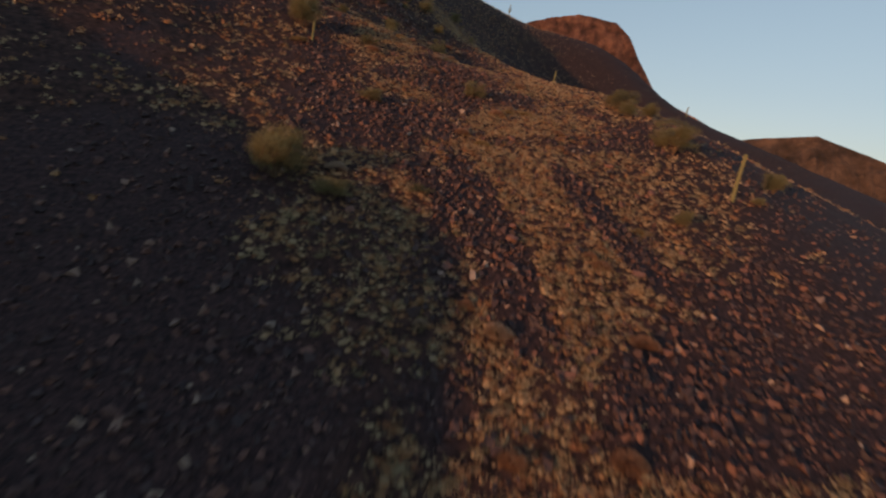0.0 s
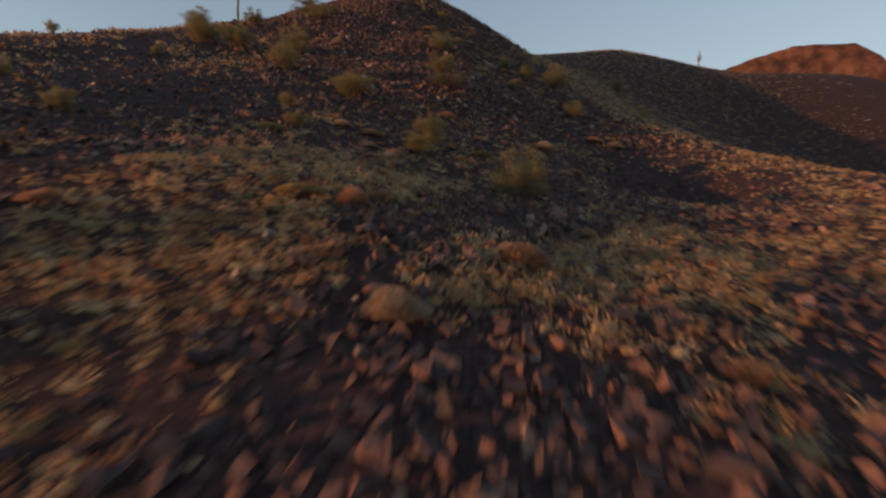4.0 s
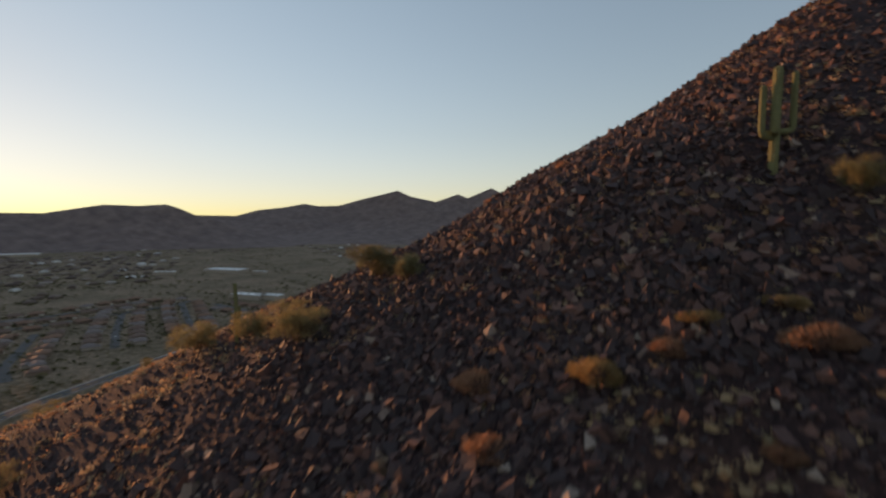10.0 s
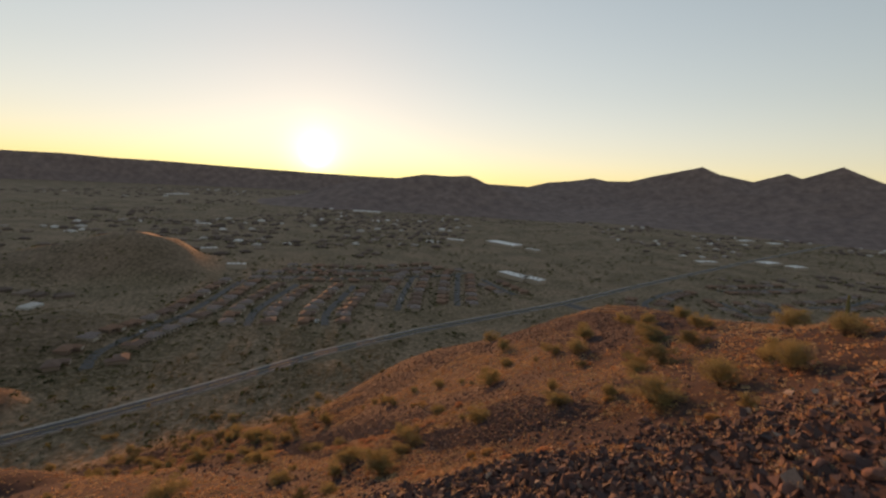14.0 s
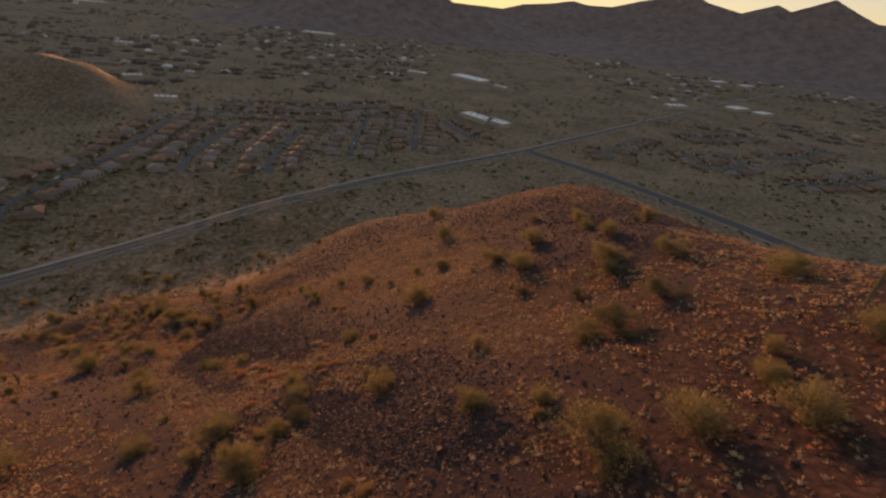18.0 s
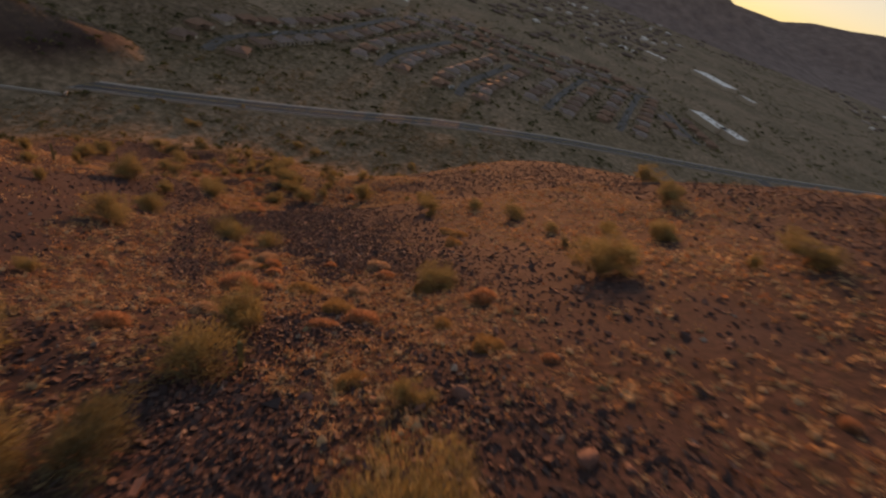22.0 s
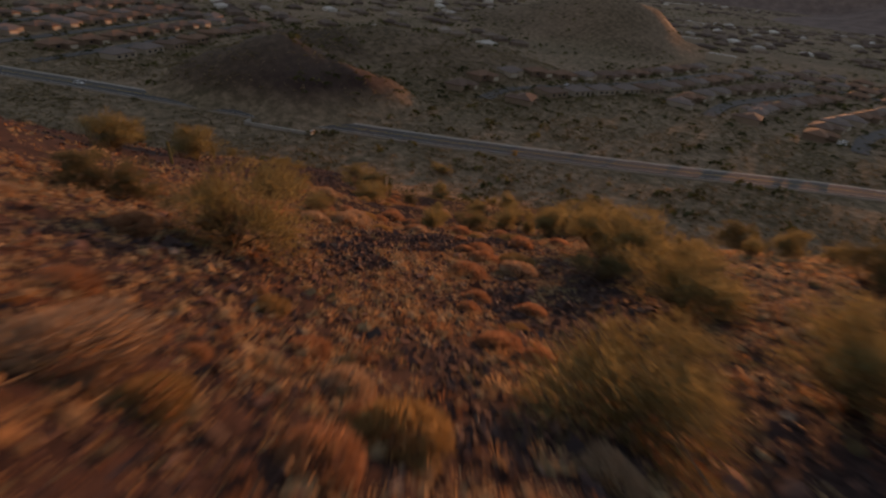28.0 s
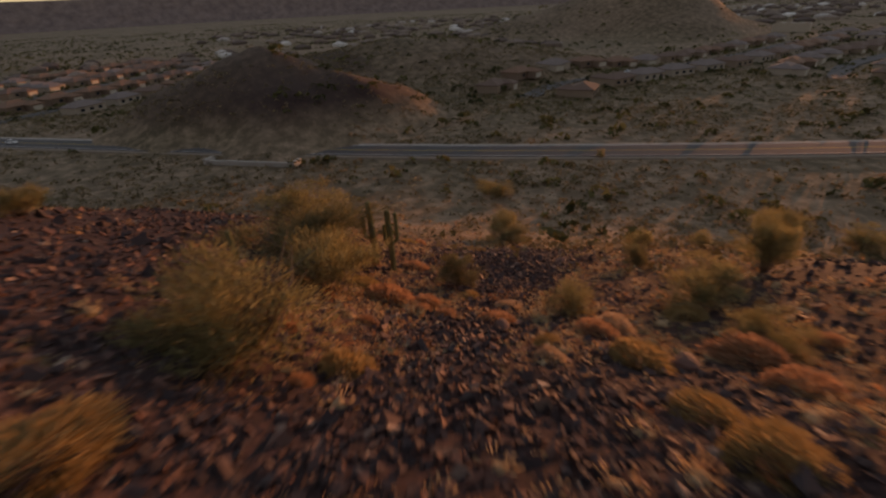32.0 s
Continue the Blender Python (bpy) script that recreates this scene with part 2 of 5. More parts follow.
SCREE_FOOT_0 = (
    (-91, 165, 2.1, 1.5, 23), (-91, 167, 2.0, 1.9, 98), (-138, 183, 2.5, 1.5, 15), (-146, 183, 3.9, 2.6, 7), (-36, 115, 5.6, 2.8, 165), (-27, 143, 31.5, 11.0, 114), (-8, 196, 9.6, 5.3, 55), (-43, 194, 12.1, 4.3, 165), (-15, 124, 9.1, 5.6, 85), (-93, 171, 9.8, 3.5, 138), (-85, 175, 6.5, 2.1, 136), (-152, 206, 32.4, 4.9, 149), (-76, 163, 2.8, 1.7, 124), (-72, 166, 4.1, 1.5, 88), (-166, 188, 47.7, 2.0, 173), (-70, 173, 2.6, 1.3, 94), (-92, 172, 6.9, 5.0, 102), (-121, 194, 23.9, 2.6, 145), (-131, 186, 18.0, 5.1, 2), (-171, 185, 47.2, 5.1, 168), (-97, 165, 2.1, 1.5, 128), (-171, 186, 42.8, 4.0, 171),
)
SCREE_FOOT_1 = (
    (-134, 172, 6.2, 2.4, 130), (-119, 175, 5.9, 1.6, 102), (-127, 184, 7.4, 3.0, 128), (-136, 198, 13.8, 4.2, 145), (-112, 187, 8.7, 1.3, 141), (-102, 184, 3.9, 2.3, 99), (-130, 211, 3.4, 2.4, 127), (-150, 301, 11.1, 3.3, 62), (-152, 206, 9.8, 2.0, 146), (-140, 198, 5.3, 2.5, 145), (-131, 191, 3.6, 3.2, 64), (-148, 183, 4.9, 3.2, 2), (-139, 183, 1.7, 1.4, 5), (-190, 242, 11.2, 3.7, 62), (-136, 206, 3.6, 1.2, 126), (-137, 225, 5.9, 2.5, 111), (-205, 238, 7.5, 3.6, 56), (-130, 204, 3.0, 1.2, 82),
)
SCREE_FOOT_2 = (
    (-136, 183, 1.5, 1.2, 16),
)
SCREE = (*SCREE_WEST, *SCREE_SPUR_0, *SCREE_SPUR_1, *SCREE_FOOT_0, *SCREE_FOOT_1, *SCREE_FOOT_2)

# grassy stretches between the scree
GRASS_WEST = (
    (-157, -9, 16.3, 6.1, 108), (-163, 15, 4.3, 2.6, 141), (-167, 9, 5.8, 2.5, 134), (-155, 7, 7.6, 3.2, 140), (-160, 25, 5.1, 3.6, 162), (-159, 10, 6.1, 2.1, 147), (-151, 11, 3.5, 2.3, 126), (-158, -11, 13.4, 3.6, 119), (-140, -1, 7.4, 4.2, 103), (-98, 7, 20.2, 4.9, 162), (-112, -22, 12.1, 3.4, 127), (-133, 17, 4.5, 3.1, 77), (-84, 10, 3.6, 2.0, 102), (-79, 12, 4.3, 3.1, 86), (-85, 5, 2.7, 1.8, 97), (-68, -14, 3.6, 1.7, 145),
)
GRASS_SPUR = (
    (2, 106, 11.9, 4.5, 159), (25, 108, 5.1, 4.7, 76), (-23, 98, 9.9, 3.4, 162), (37, 94, 6.9, 3.2, 64), (-45, 110, 9.0, 4.2, 151), (2, 108, 6.1, 5.5, 132), (0, 98, 5.0, 3.6, 130), (25, 107, 7.7, 3.7, 52), (-13, 105, 6.2, 5.6, 146), (-25, 116, 10.2, 3.2, 141), (1, 149, 10.6, 5.5, 77), (-27, 115, 3.7, 2.7, 8), (-9, 159, 13.7, 4.1, 88), (-79, 158, 4.0, 2.6, 163), (-74, 158, 2.1, 1.9, 110), (-84, 165, 4.1, 1.5, 111), (-91, 178, 5.0, 2.8, 126), (-103, 168, 7.4, 2.6, 129), (-93, 184, 5.3, 2.1, 114), (-111, 177, 4.5, 3.8, 97), (-127, 175, 6.9, 3.4, 139), (-108, 188, 5.3, 1.3, 130), (-107, 181, 2.8, 1.2, 147), (-137, 190, 2.4, 1.9, 149), (-149, 198, 6.1, 1.5, 154), (-137, 202, 3.3, 1.3, 133), (-133, 206, 5.6, 2.3, 111),
)
GRASS = (*GRASS_WEST, *GRASS_SPUR)


def talus(x, y):
    """How much of the ground is bare dark scree, 0 to 1."""
    x, y = np.asarray(x, float), np.asarray(y, float)
    streak = fbm(x * 0.8 + y * 0.45, (y * 0.9 - x * 0.5) * 0.45, 16, 4, 41)
    west = np.clip((35 - y) / 30, 0, 1) * np.clip((30 - x) / 30, 0, 1)
    d = (streak - 0.51 + 0.075 * west * np.clip((x + 105) / 25, -0.7, 1) - 0.03 * np.clip((y - 60) / 20, 0, 1)) * 10 + 0.5
    wob = 5 * (fbm(x, y, 9, 3, 47) - 0.5)
    for cx, cy, a, b, turn in SCREE:
        t = radians(turn)
        u, v = (x - cx) * math.cos(t) + (y - cy) * math.sin(t), -(x - cx) * math.sin(t) + (y - cy) * math.cos(t)
        d = np.maximum(d, (1 - np.sqrt((u / a) ** 2 + (v / b) ** 2)) * min(a, b) * 0.8 + 0.3 + wob * 0.22)
    for cx, cy, a, b, turn in GRASS:
        t = radians(turn)
        u, v = (x - cx) * math.cos(t) + (y - cy) * math.sin(t), -(x - cx) * math.sin(t) + (y - cy) * math.cos(t)
        d = np.minimum(d, (np.sqrt((u / a) ** 2 + (v / b) ** 2) - 1) * min(a, b) * 0.3 - 0.1 - wob * 0.6)
    for cx, cy, a, b, turn in RUNNELS:
        t = radians(turn)
        u, v = (x - cx) * math.cos(t) + (y - cy) * math.sin(t), -(x - cx) * math.sin(t) + (y - cy) * math.cos(t)
        d = np.maximum(d, (1 - np.sqrt((u / a) ** 2 + (v / b) ** 2)) * min(a, b) * 1.1 + 0.4 + wob * 0.2)
    up = np.clip((broad(x, y) - VALLEY - 6) / 8, 0, 1)
    return np.clip(d, 0, 1) * up


def solid(name, verts, faces, material, smooth=False, parent=None):
    """A mesh object from arrays of corners and equal-sided faces."""
    verts, faces = np.asarray(verts, np.float32), np.asarray(faces, np.int32)
    me = bpy.data.meshes.new(name)
    n, k = faces.shape
    me.vertices.add(len(verts))
    me.vertices.foreach_set("co", verts.ravel())
    me.loops.add(n * k)
    me.loops.foreach_set("vertex_index", faces.ravel())
    me.polygons.add(n)
    me.polygons.foreach_set("loop_start", np.arange(0, n * k, k, dtype=np.int32))
    me.polygons.foreach_set("use_smooth", np.full(n, smooth))
    me.update(calc_edges=True)
    me.validate()
    me.materials.append(material)
    ob = new(name, me)
    ob.parent = parent
    return ob


def part(name, bm, material, parent, label=""):
    me = bpy.data.meshes.new(name)
    bm.to_mesh(me)
    bm.free()
    me.materials.append(material)
    ob = new(name, me)
    ob.parent = parent
    return tagged(ob, label)


# ---- materials ----
def nodes_of(name, rough=0.9):
    m = bpy.data.materials.new(name)
    m.use_nodes = True
    t = m.node_tree
    b = t.nodes["Principled BSDF"]
    b.inputs["Roughness"].default_value = rough
    b.inputs["Specular IOR Level"].default_value = 0.2
    return m, t, b


def node(t, kind, **values):
    n = t.nodes.new("ShaderNode" + kind)
    for k, v in values.items():
        n.inputs[k.replace("_", " ")].default_value = v
    return n


def place(t):
    return t.nodes.new("ShaderNodeNewGeometry").outputs["Position"]


def noise_of(t, where, scale, detail=4.0, rough=0.6):
    n = node(t, "TexNoise", Scale=scale, Detail=detail, Roughness=rough)
    t.links.new(where, n.inputs["Vector"])
    return n.outputs["Fac"]


def ramp(t, fac, *stops):
    r = t.nodes.new("ShaderNodeValToRGB")
    for k, (at, col) in enumerate(stops):
        e = r.color_ramp.elements[k] if k < 2 else r.color_ramp.elements.new(at)
        e.position, e.color = at, (*col, 1) if len(col) == 3 else col
    t.links.new(fac, r.inputs[0])
    return r.outputs[0]


def blend(t, fac, a, b):
    m = t.nodes.new("ShaderNodeMix")
    m.data_type = "RGBA"
    t.links.new(fac, m.inputs[0])
    for k, v in ((6, a), (7, b)):
        if isinstance(v, tuple):
            m.inputs[k].default_value = (*v, 1)
        else:
            t.links.new(v, m.inputs[k])
    return m.outputs[2]


def bump(t, b, height, strength=0.5, distance=0.1):
    n = node(t, "Bump", Strength=strength, Distance=distance)
    t.links.new(height, n.inputs["Height"])
    t.links.new(n.outputs[0], b.inputs["Normal"])


def plain(name, col, rough=0.8, spread=0.15, scale=3.0):
    """A worn plain surface: its colour with stains at two sizes."""
    m, t, b = nodes_of(name, rough)
    w = place(t)
    lo, hi = tuple(c * (1 - spread) for c in col), tuple(min(1, c * (1 + spread)) for c in col)
    a = ramp(t, noise_of(t, w, scale), (0.3, lo), (0.7, hi))
    c = blend(t, noise_of(t, w, scale * 0.12), a, tuple(x * (1 - spread) for x in col))
    t.links.new(c, b.inputs["Base Color"])
    bump(t, b, noise_of(t, w, scale * 4), 0.3, 0.02)
    return m


def per_piece(name, stops, rough=0.85, island=True, scale=6.0, through_light=0.0):
    """A surface whose colour differs from piece to piece."""
    m, t, b = nodes_of(name, rough)
    if island:
        fac = t.nodes.new("ShaderNodeNewGeometry").outputs["Random Per Island"]
    else:
        fac = t.nodes.new("ShaderNodeObjectInfo").outputs["Random"]
    a = ramp(t, fac, *stops)
    w = place(t)
    n = noise_of(t, w, scale)
    dark = t.nodes.new("ShaderNodeMix")
    dark.data_type, dark.blend_type = "RGBA", "MULTIPLY"
    dark.inputs[0].default_value = 0.6
    t.links.new(a, dark.inputs[6])
    t.links.new(ramp(t, n, (0.25, (0.45, 0.45, 0.45)), (0.7, (1.0, 1.0, 1.0))), dark.inputs[7])
    t.links.new(dark.outputs[2], b.inputs["Base Color"])
    bump(t, b, n, 0.4, 0.03)
    if through_light:
        tr = t.nodes.new("ShaderNodeBsdfTranslucent")
        t.links.new(dark.outputs[2], tr.inputs[0])
        mx = t.nodes.new("ShaderNodeMixShader")
        mx.inputs[0].default_value = through_light
        t.links.new(b.outputs[0], mx.inputs[1])
        t.links.new(tr.outputs[0], mx.inputs[2])
        t.links.new(mx.outputs[0], t.nodes["Material Output"].inputs[0])
    return m


def ground_material():
    m, t, b = nodes_of("desert_ground", 0.95)
    w = place(t)
    cover = t.nodes.new("ShaderNodeAttribute")
    cover.attribute_name = "cover"
    split = t.nodes.new("ShaderNodeSeparateColor")
    t.links.new(cover.outputs["Color"], split.inputs[0])
    scree = ramp(t, noise_of(t, w, 3.0, 8, 0.8), (0.4, (0.016, 0.012, 0.013)), (0.5, (0.042, 0.026, 0.026)), (0.62, (0.09, 0.048, 0.043)))
    soil = ramp(t, noise_of(t, w, 1.3, 8, 0.75), (0.38, (0.014, 0.009, 0.008)), (0.49, (0.04, 0.021, 0.018)), (0.62, (0.09, 0.047, 0.035)))
    hill = blend(t, split.outputs[0], soil, scree)
    dry = ramp(t, noise_of(t, w, 0.22, 8, 0.7), (0.42, (0.07, 0.057, 0.03)), (0.52, (0.21, 0.15, 0.093)), (0.64, (0.4, 0.28, 0.185)))
    patch = ramp(t, noise_of(t, w, 0.012, 5, 0.6), (0.4, (0.15, 0.112, 0.066)), (0.6, (0.33, 0.225, 0.152)))
    mixn = t.nodes.new("ShaderNodeMix")
    mixn.data_type = "RGBA"
    mixn.inputs[0].default_value = 0.4
    t.links.new(dry, mixn.inputs[6])
    t.links.new(patch, mixn.inputs[7])
    t.links.new(blend(t, split.outputs[1], hill, mixn.outputs[2]), b.inputs["Base Color"])
    bump(t, b, noise_of(t, w, 2.5, 8, 0.7), 0.8, 0.09)
    return m


MAT_GROUND = ground_material()


def rocky(name, dark, mid, light, scale, depth):
    """Bare rock with ledges and gullies, for whole mountainsides."""
    m, t, b = nodes_of(name, 0.95)
    w = place(t)
    n = noise_of(t, w, scale, 10, 0.68)
    t.links.new(ramp(t, n, (0.36, dark), (0.5, mid), (0.64, light)), b.inputs["Base Color"])
    bump(t, b, n, 0.9, depth)
    return m


MAT_FAR = rocky("bare_rock_slope", (0.15, 0.11, 0.1), (0.2, 0.146, 0.13), (0.25, 0.182, 0.16), 0.02, 8.0)
MAT_RED = rocky("red_cliff_rock", (0.035, 0.02, 0.017), (0.105, 0.052, 0.038), (0.2, 0.1, 0.068), 0.055, 10.0)
# darker than the butte: the hill's shade is put into this colour
MAT_SHADED_BROWN = rocky("shaded_brown_rock", (0.03, 0.022, 0.017), (0.07, 0.046, 0.034), (0.125, 0.08, 0.056), 0.03, 8.0)
MAT_ASPHALT = plain("worn_asphalt", (0.1, 0.092, 0.09), 0.85, 0.2, 0.5)
MAT_VERGE = plain("pale_gravel_verge", (0.3, 0.235, 0.175), 0.95, 0.25, 0.8)
MAT_SHRUB = per_piece("olive_twigs", ((0.0, (0.2, 0.175, 0.08)), (1.0, (0.4, 0.345, 0.17))), 0.8, True, 3.0, 0.6)
MAT_BARK = plain("grey_brown_bark", (0.16, 0.11, 0.07), 0.9, 0.25, 8.0)
MAT_CACTUS = plain("ribbed_cactus_skin", (0.2, 0.19, 0.085), 0.75, 0.25, 4.0)

# ---- the land: one sheet to the horizon ----
def lines(a, b, step, reach, growth):
    core = np.arange(a, b + step, step)
    out, s, p = [], step, 0.0
    while p < reach:
        s *= growth
        p += s
        out.append(p)
    out = np.array(out)
    return np.concatenate([a - out[::-1], core, core[-1] + out])


GX, GY = lines(-215, 105, 1.1, 4700, 1.08), lines(-55, 235, 1.1, 4700, 1.08)
gx, gy = np.meshgrid(GX, GY)
gz = land(gx, gy)
nx, ny = len(GX), len(GY)
idx = np.arange(nx * ny).reshape(ny, nx)
quads = np.stack([idx[:-1, :-1], idx[:-1, 1:], idx[1:, 1:], idx[1:, :-1]], -1).reshape(-1, 4)
ground = solid("ground", np.stack([gx, gy, gz], -1).reshape(-1, 3), quads, MAT_GROUND, True)
tagged(ground, "stony desert hillside and dry valley floor", "ground", kind="structure")
col = ground.data.color_attributes.new("cover", "FLOAT_COLOR", "POINT")
flat = 1 - np.clip((broad(gx, gy) - VALLEY - 3) / 9, 0, 1)
away = np.clip((-290 - gx) / 40, 0, 1)
flat = np.maximum(flat, away * np.where(gy > 290, 0.75, 0.35))
bare = np.maximum(talus(gx, gy), 0.8 * (gx < -280) * np.clip((broad(gx, gy) - VALLEY - 6) / 10, 0, 1))
cov = np.stack([bare, flat, 0 * gx, 0 * gx + 1], -1).astype(np.float32)
col.data.foreach_set("color", cov.ravel())


# ---- far mountains ----
def range_of(name, label, skyline, dist, depth, material, eye=(0.0, 0.0, 0.0), rough=0.12, seed=1, foot=VALLEY - 4, crag=0.05):
    """A mountain whose crest passes through the given bearings and rises, seen from about the middle of the place."""
    az = np.array([a for a, e in skyline], float)
    el = np.array([e for a, e in skyline], float)
    na, nd = max(40, int((az[-1] - az[0]) / 0.12)), 41 if crag < 0.06 else 121
    A = np.linspace(az[0], az[-1], na)
    crest = np.interp(A, az, el)
    s = np.linspace(-1, 1, nd)
    aa, ss = np.meshgrid(np.radians(A), s)
    lift = eye[2] + np.tan(np.radians(crest))[None, :] * dist - foot
    rr = dist + ss * depth
    x, y = eye[0] + np.sin(aa) * rr, eye[1] + np.cos(aa) * rr
    fold = fbm(x, y, depth * 0.5, 5, seed)
    prof = np.clip(1 - np.abs(ss), 0, 1) ** (0.9 + 0.9 * fold)
    edge = np.clip(np.minimum(A - az[0], az[-1] - A) / 0.8, 0, 1)[None, :] ** 0.7
    h = lift * prof * (1 - rough * 2 * np.abs(ss) * (1 - np.abs(ss)) * 2 * fold) * edge
    h = h + (fbm(x, y, depth * 0.08, 3, seed + 9) - 0.5) * lift * crag * edge * np.clip(np.abs(ss) * 8, 0.15, 1)
    if crag > 0.06:
        h = h * (1 - np.clip(np.abs(ss) * 6, 0, 1) * 0.4 * np.abs(fbm(x, y, depth * 0.16, 5, seed + 4) - 0.5) * 2) - np.abs(fbm(x, y, depth * 0.03, 3, seed + 5) - 0.5) * lift * 0.05 * edge * np.clip(np.abs(ss) * 8, 0.1, 1)
    z = foot + np.maximum(h, 0)
    i = np.arange(na * nd).reshape(nd, na)
    q = np.stack([i[:-1, :-1], i[:-1, 1:], i[1:, 1:], i[1:, :-1]], -1).reshape(-1, 4)
    ob = solid(name, np.stack([x, y, z], -1).reshape(-1, 3), q[:, ::-1], material, False)
    return tagged(ob, label, "mountain", kind="structure")


range_of("backdrop_mesa", "low flat-topped desert hill against the sunset",
         ((-27, -3.5), (-22, -2.6), (-18.5, -1.4), (-16, -0.7), (-12, -0.3), (-9.5, 0.2), (-7.5, 0.6), (-4.5, 0.55), (-2.1, 0.75), (-1, 0.4), (0.5, -0.3), (2.5, -0.9), (5, -1.8), (9, -2.8), (13, -3.5)), 2600, 420, MAT_FAR, seed=3)
range_of("backdrop_range", "long jagged desert mountain range in shade",
         ((-8, -2.35), (-4, -1.4), (-1, -0.9), (2.1, -0.55), (5, -0.2), (7.2, 0.45), (10, 0.8), (12.3, 1.25), (14, 1.0), (16.3, 1.1), (19, 1.9), (21, 2.4), (23.3, 3.0), (25, 2.3), (28, 1.7), (30.7, 2.65),
          (31.9, 2.2), (34.8, 3.4), (36.5, 2.6), (38.3, 1.85), (41.9, 1.6), (44, 2.4), (47.2, 1.5), (55, 1.8), (70, 1.4), (90, 1.0)), 3900, 700, MAT_FAR, seed=7, rough=0.2)
range_of("backdrop_foothills", "dark bare foothills below the range",
         ((6, -3.0), (12, -2.3), (18, -1.3), (22, -0.5), (26, 0.2), (30, 0.7), (35, 1.0), (40, 0.7), (46, 0.9), (55, 0.5), (70, 0.2), (85, -1.5), (95, -3)), 3000, 650, MAT_FAR, seed=12, rough=0.25)
range_of("backdrop_horizon", "thin blue line of distant hills",
         ((-120, 0.1), (-90, 0.3), (-60, 0.35), (-50, 0.3), (-44, 0.4), (-40, 0.25), (-36.3, 0.25), (-30, 0.1), (-24, 0.0), (-16, -0.1), (-5, -0.1), (6, -0.2)), 4450, 250, MAT_FAR, seed=15)
range_of("backdrop_south", "line of distant desert hills", ((84, 0.8), (100, 2.0), (130, 2.5), (160, 2.0), (190, 2.5), (215, 1.6), (242, 0.2)), 4300, 350, MAT_FAR, seed=21)

# the red butte behind the first slope
START = (-192.0, 35.0, -92.0)
range_of("backdrop_butte", "steep red rock butte lit by the low sun",
         ((112, 6), (117, 12.5), (120, 14.6), (121.7, 15.2), (124.1, 16.0), (127.4, 16.6), (131.6, 16.2), (133.2, 14.9), (134.8, 12.6), (137.5, 9.2), (142, 7.4), (147, 5.0), (151, 3.0)), 700, 210, MAT_RED, START, 0.3, 31, VALLEY, 0.09)
range_of("backdrop_hill", "rounded red-brown hill, coloured dark for its shaded side",
         ((140, 3), (144, 5.4), (148, 6.3), (152.2, 6.9), (155.3, 5.9), (158, 5.0), (164, 4.4), (172, 2)), 1000, 260, MAT_SHADED_BROWN, START, 0.3, 35, VALLEY, 0.07)

# ---- roads ----
def strip(name, pts, width, lift, material, label, offset=0.0):
    pts = np.array(pts, float)
    seg = np.r_[0, np.cumsum(np.hypot(*np.diff(pts, axis=0).T))]
    t = np.arange(0, seg[-1], 6.0)
    fine = np.stack([np.interp(t, seg, pts[:, k]) for k in (0, 1)], -1)
    for _ in range(12):
        fine[1:-1] = 0.25 * fine[:-2] + 0.5 * fine[1:-1] + 0.25 * fine[2:]
    d = np.gradient(fine, axis=0)
    d /= np.hypot(*d.T)[:, None]
    across = np.stack([-d[:, 1], d[:, 0]], -1)
    fine, side = fine + across * offset, across * width / 2
    z = np.full(len(fine), VALLEY + lift)
    zz = np.concatenate([z, z, z - 0.9, z - 0.9])
    xy = np.concatenate([fine + side, fine - side, fine + side * 1.05, fine - side * 1.05])
    n = len(fine)
    i = np.arange(n - 1)
    top = np.stack([i, i + n, i + n + 1, i + 1], -1)
    left = np.stack([i + 2 * n, i, i + 1, i + 1 + 2 * n], -1)
    right = np.stack([i + n, i + 3 * n, i + 3 * n + 1, i + n + 1], -1)
    ob = solid(name, np.c_[xy, zz], np.concatenate([top, left, right])[:, ::-1], material)
    return tagged(ob, label, "road", kind="structure"), fine


MAIN = ((-900, -420), (-480, 0), (-371, 119), (-292, 202), (-238, 265), (-190, 328), (-135, 410), (-50, 504), (127, 671), (300, 858), (700, 1280), (1400, 1990))
EAST = ((127, 671), (217, 590), (290, 508), (345, 440), (430, 300), (560, 60))
strip("road_verge", MAIN, 15.0, 0.45, MAT_VERGE, "pale gravel verge along the desert road")
strip("road", MAIN, 11.5, 0.6, MAT_ASPHALT, "two-lane grey asphalt road across the desert")
strip("road_verge_east", EAST, 24, 0.44, MAT_VERGE, "pale gravel verge beside the wide road")
strip("road_east", EAST, 17, 0.58, MAT_ASPHALT, "wide asphalt road leading off a junction")


MAT_LINE = plain("worn_white_road_paint", (0.7, 0.68, 0.62), 0.7, 0.15, 1.0)
MAT_YELLOW = plain("worn_yellow_road_paint", (0.6, 0.42, 0.08), 0.7, 0.15, 1.0)
for off in (-4.9, 4.9):
    strip("road_edge_line", MAIN, 0.22, 0.606, MAT_LINE, "worn white edge line of the road", off)
for off in (-0.18, 0.18):
    strip("road_centre_line", MAIN, 0.16, 0.606, MAT_YELLOW, "double yellow centre line of the road", off)
# strip added for the pale line along the road's far edge
strip("road_path", MAIN, 1.3, 0.52, plain("pale_road_strip", (0.5, 0.44, 0.38), 0.9, 0.15, 0.7), "pale strip along the far side of the road", 6.6)
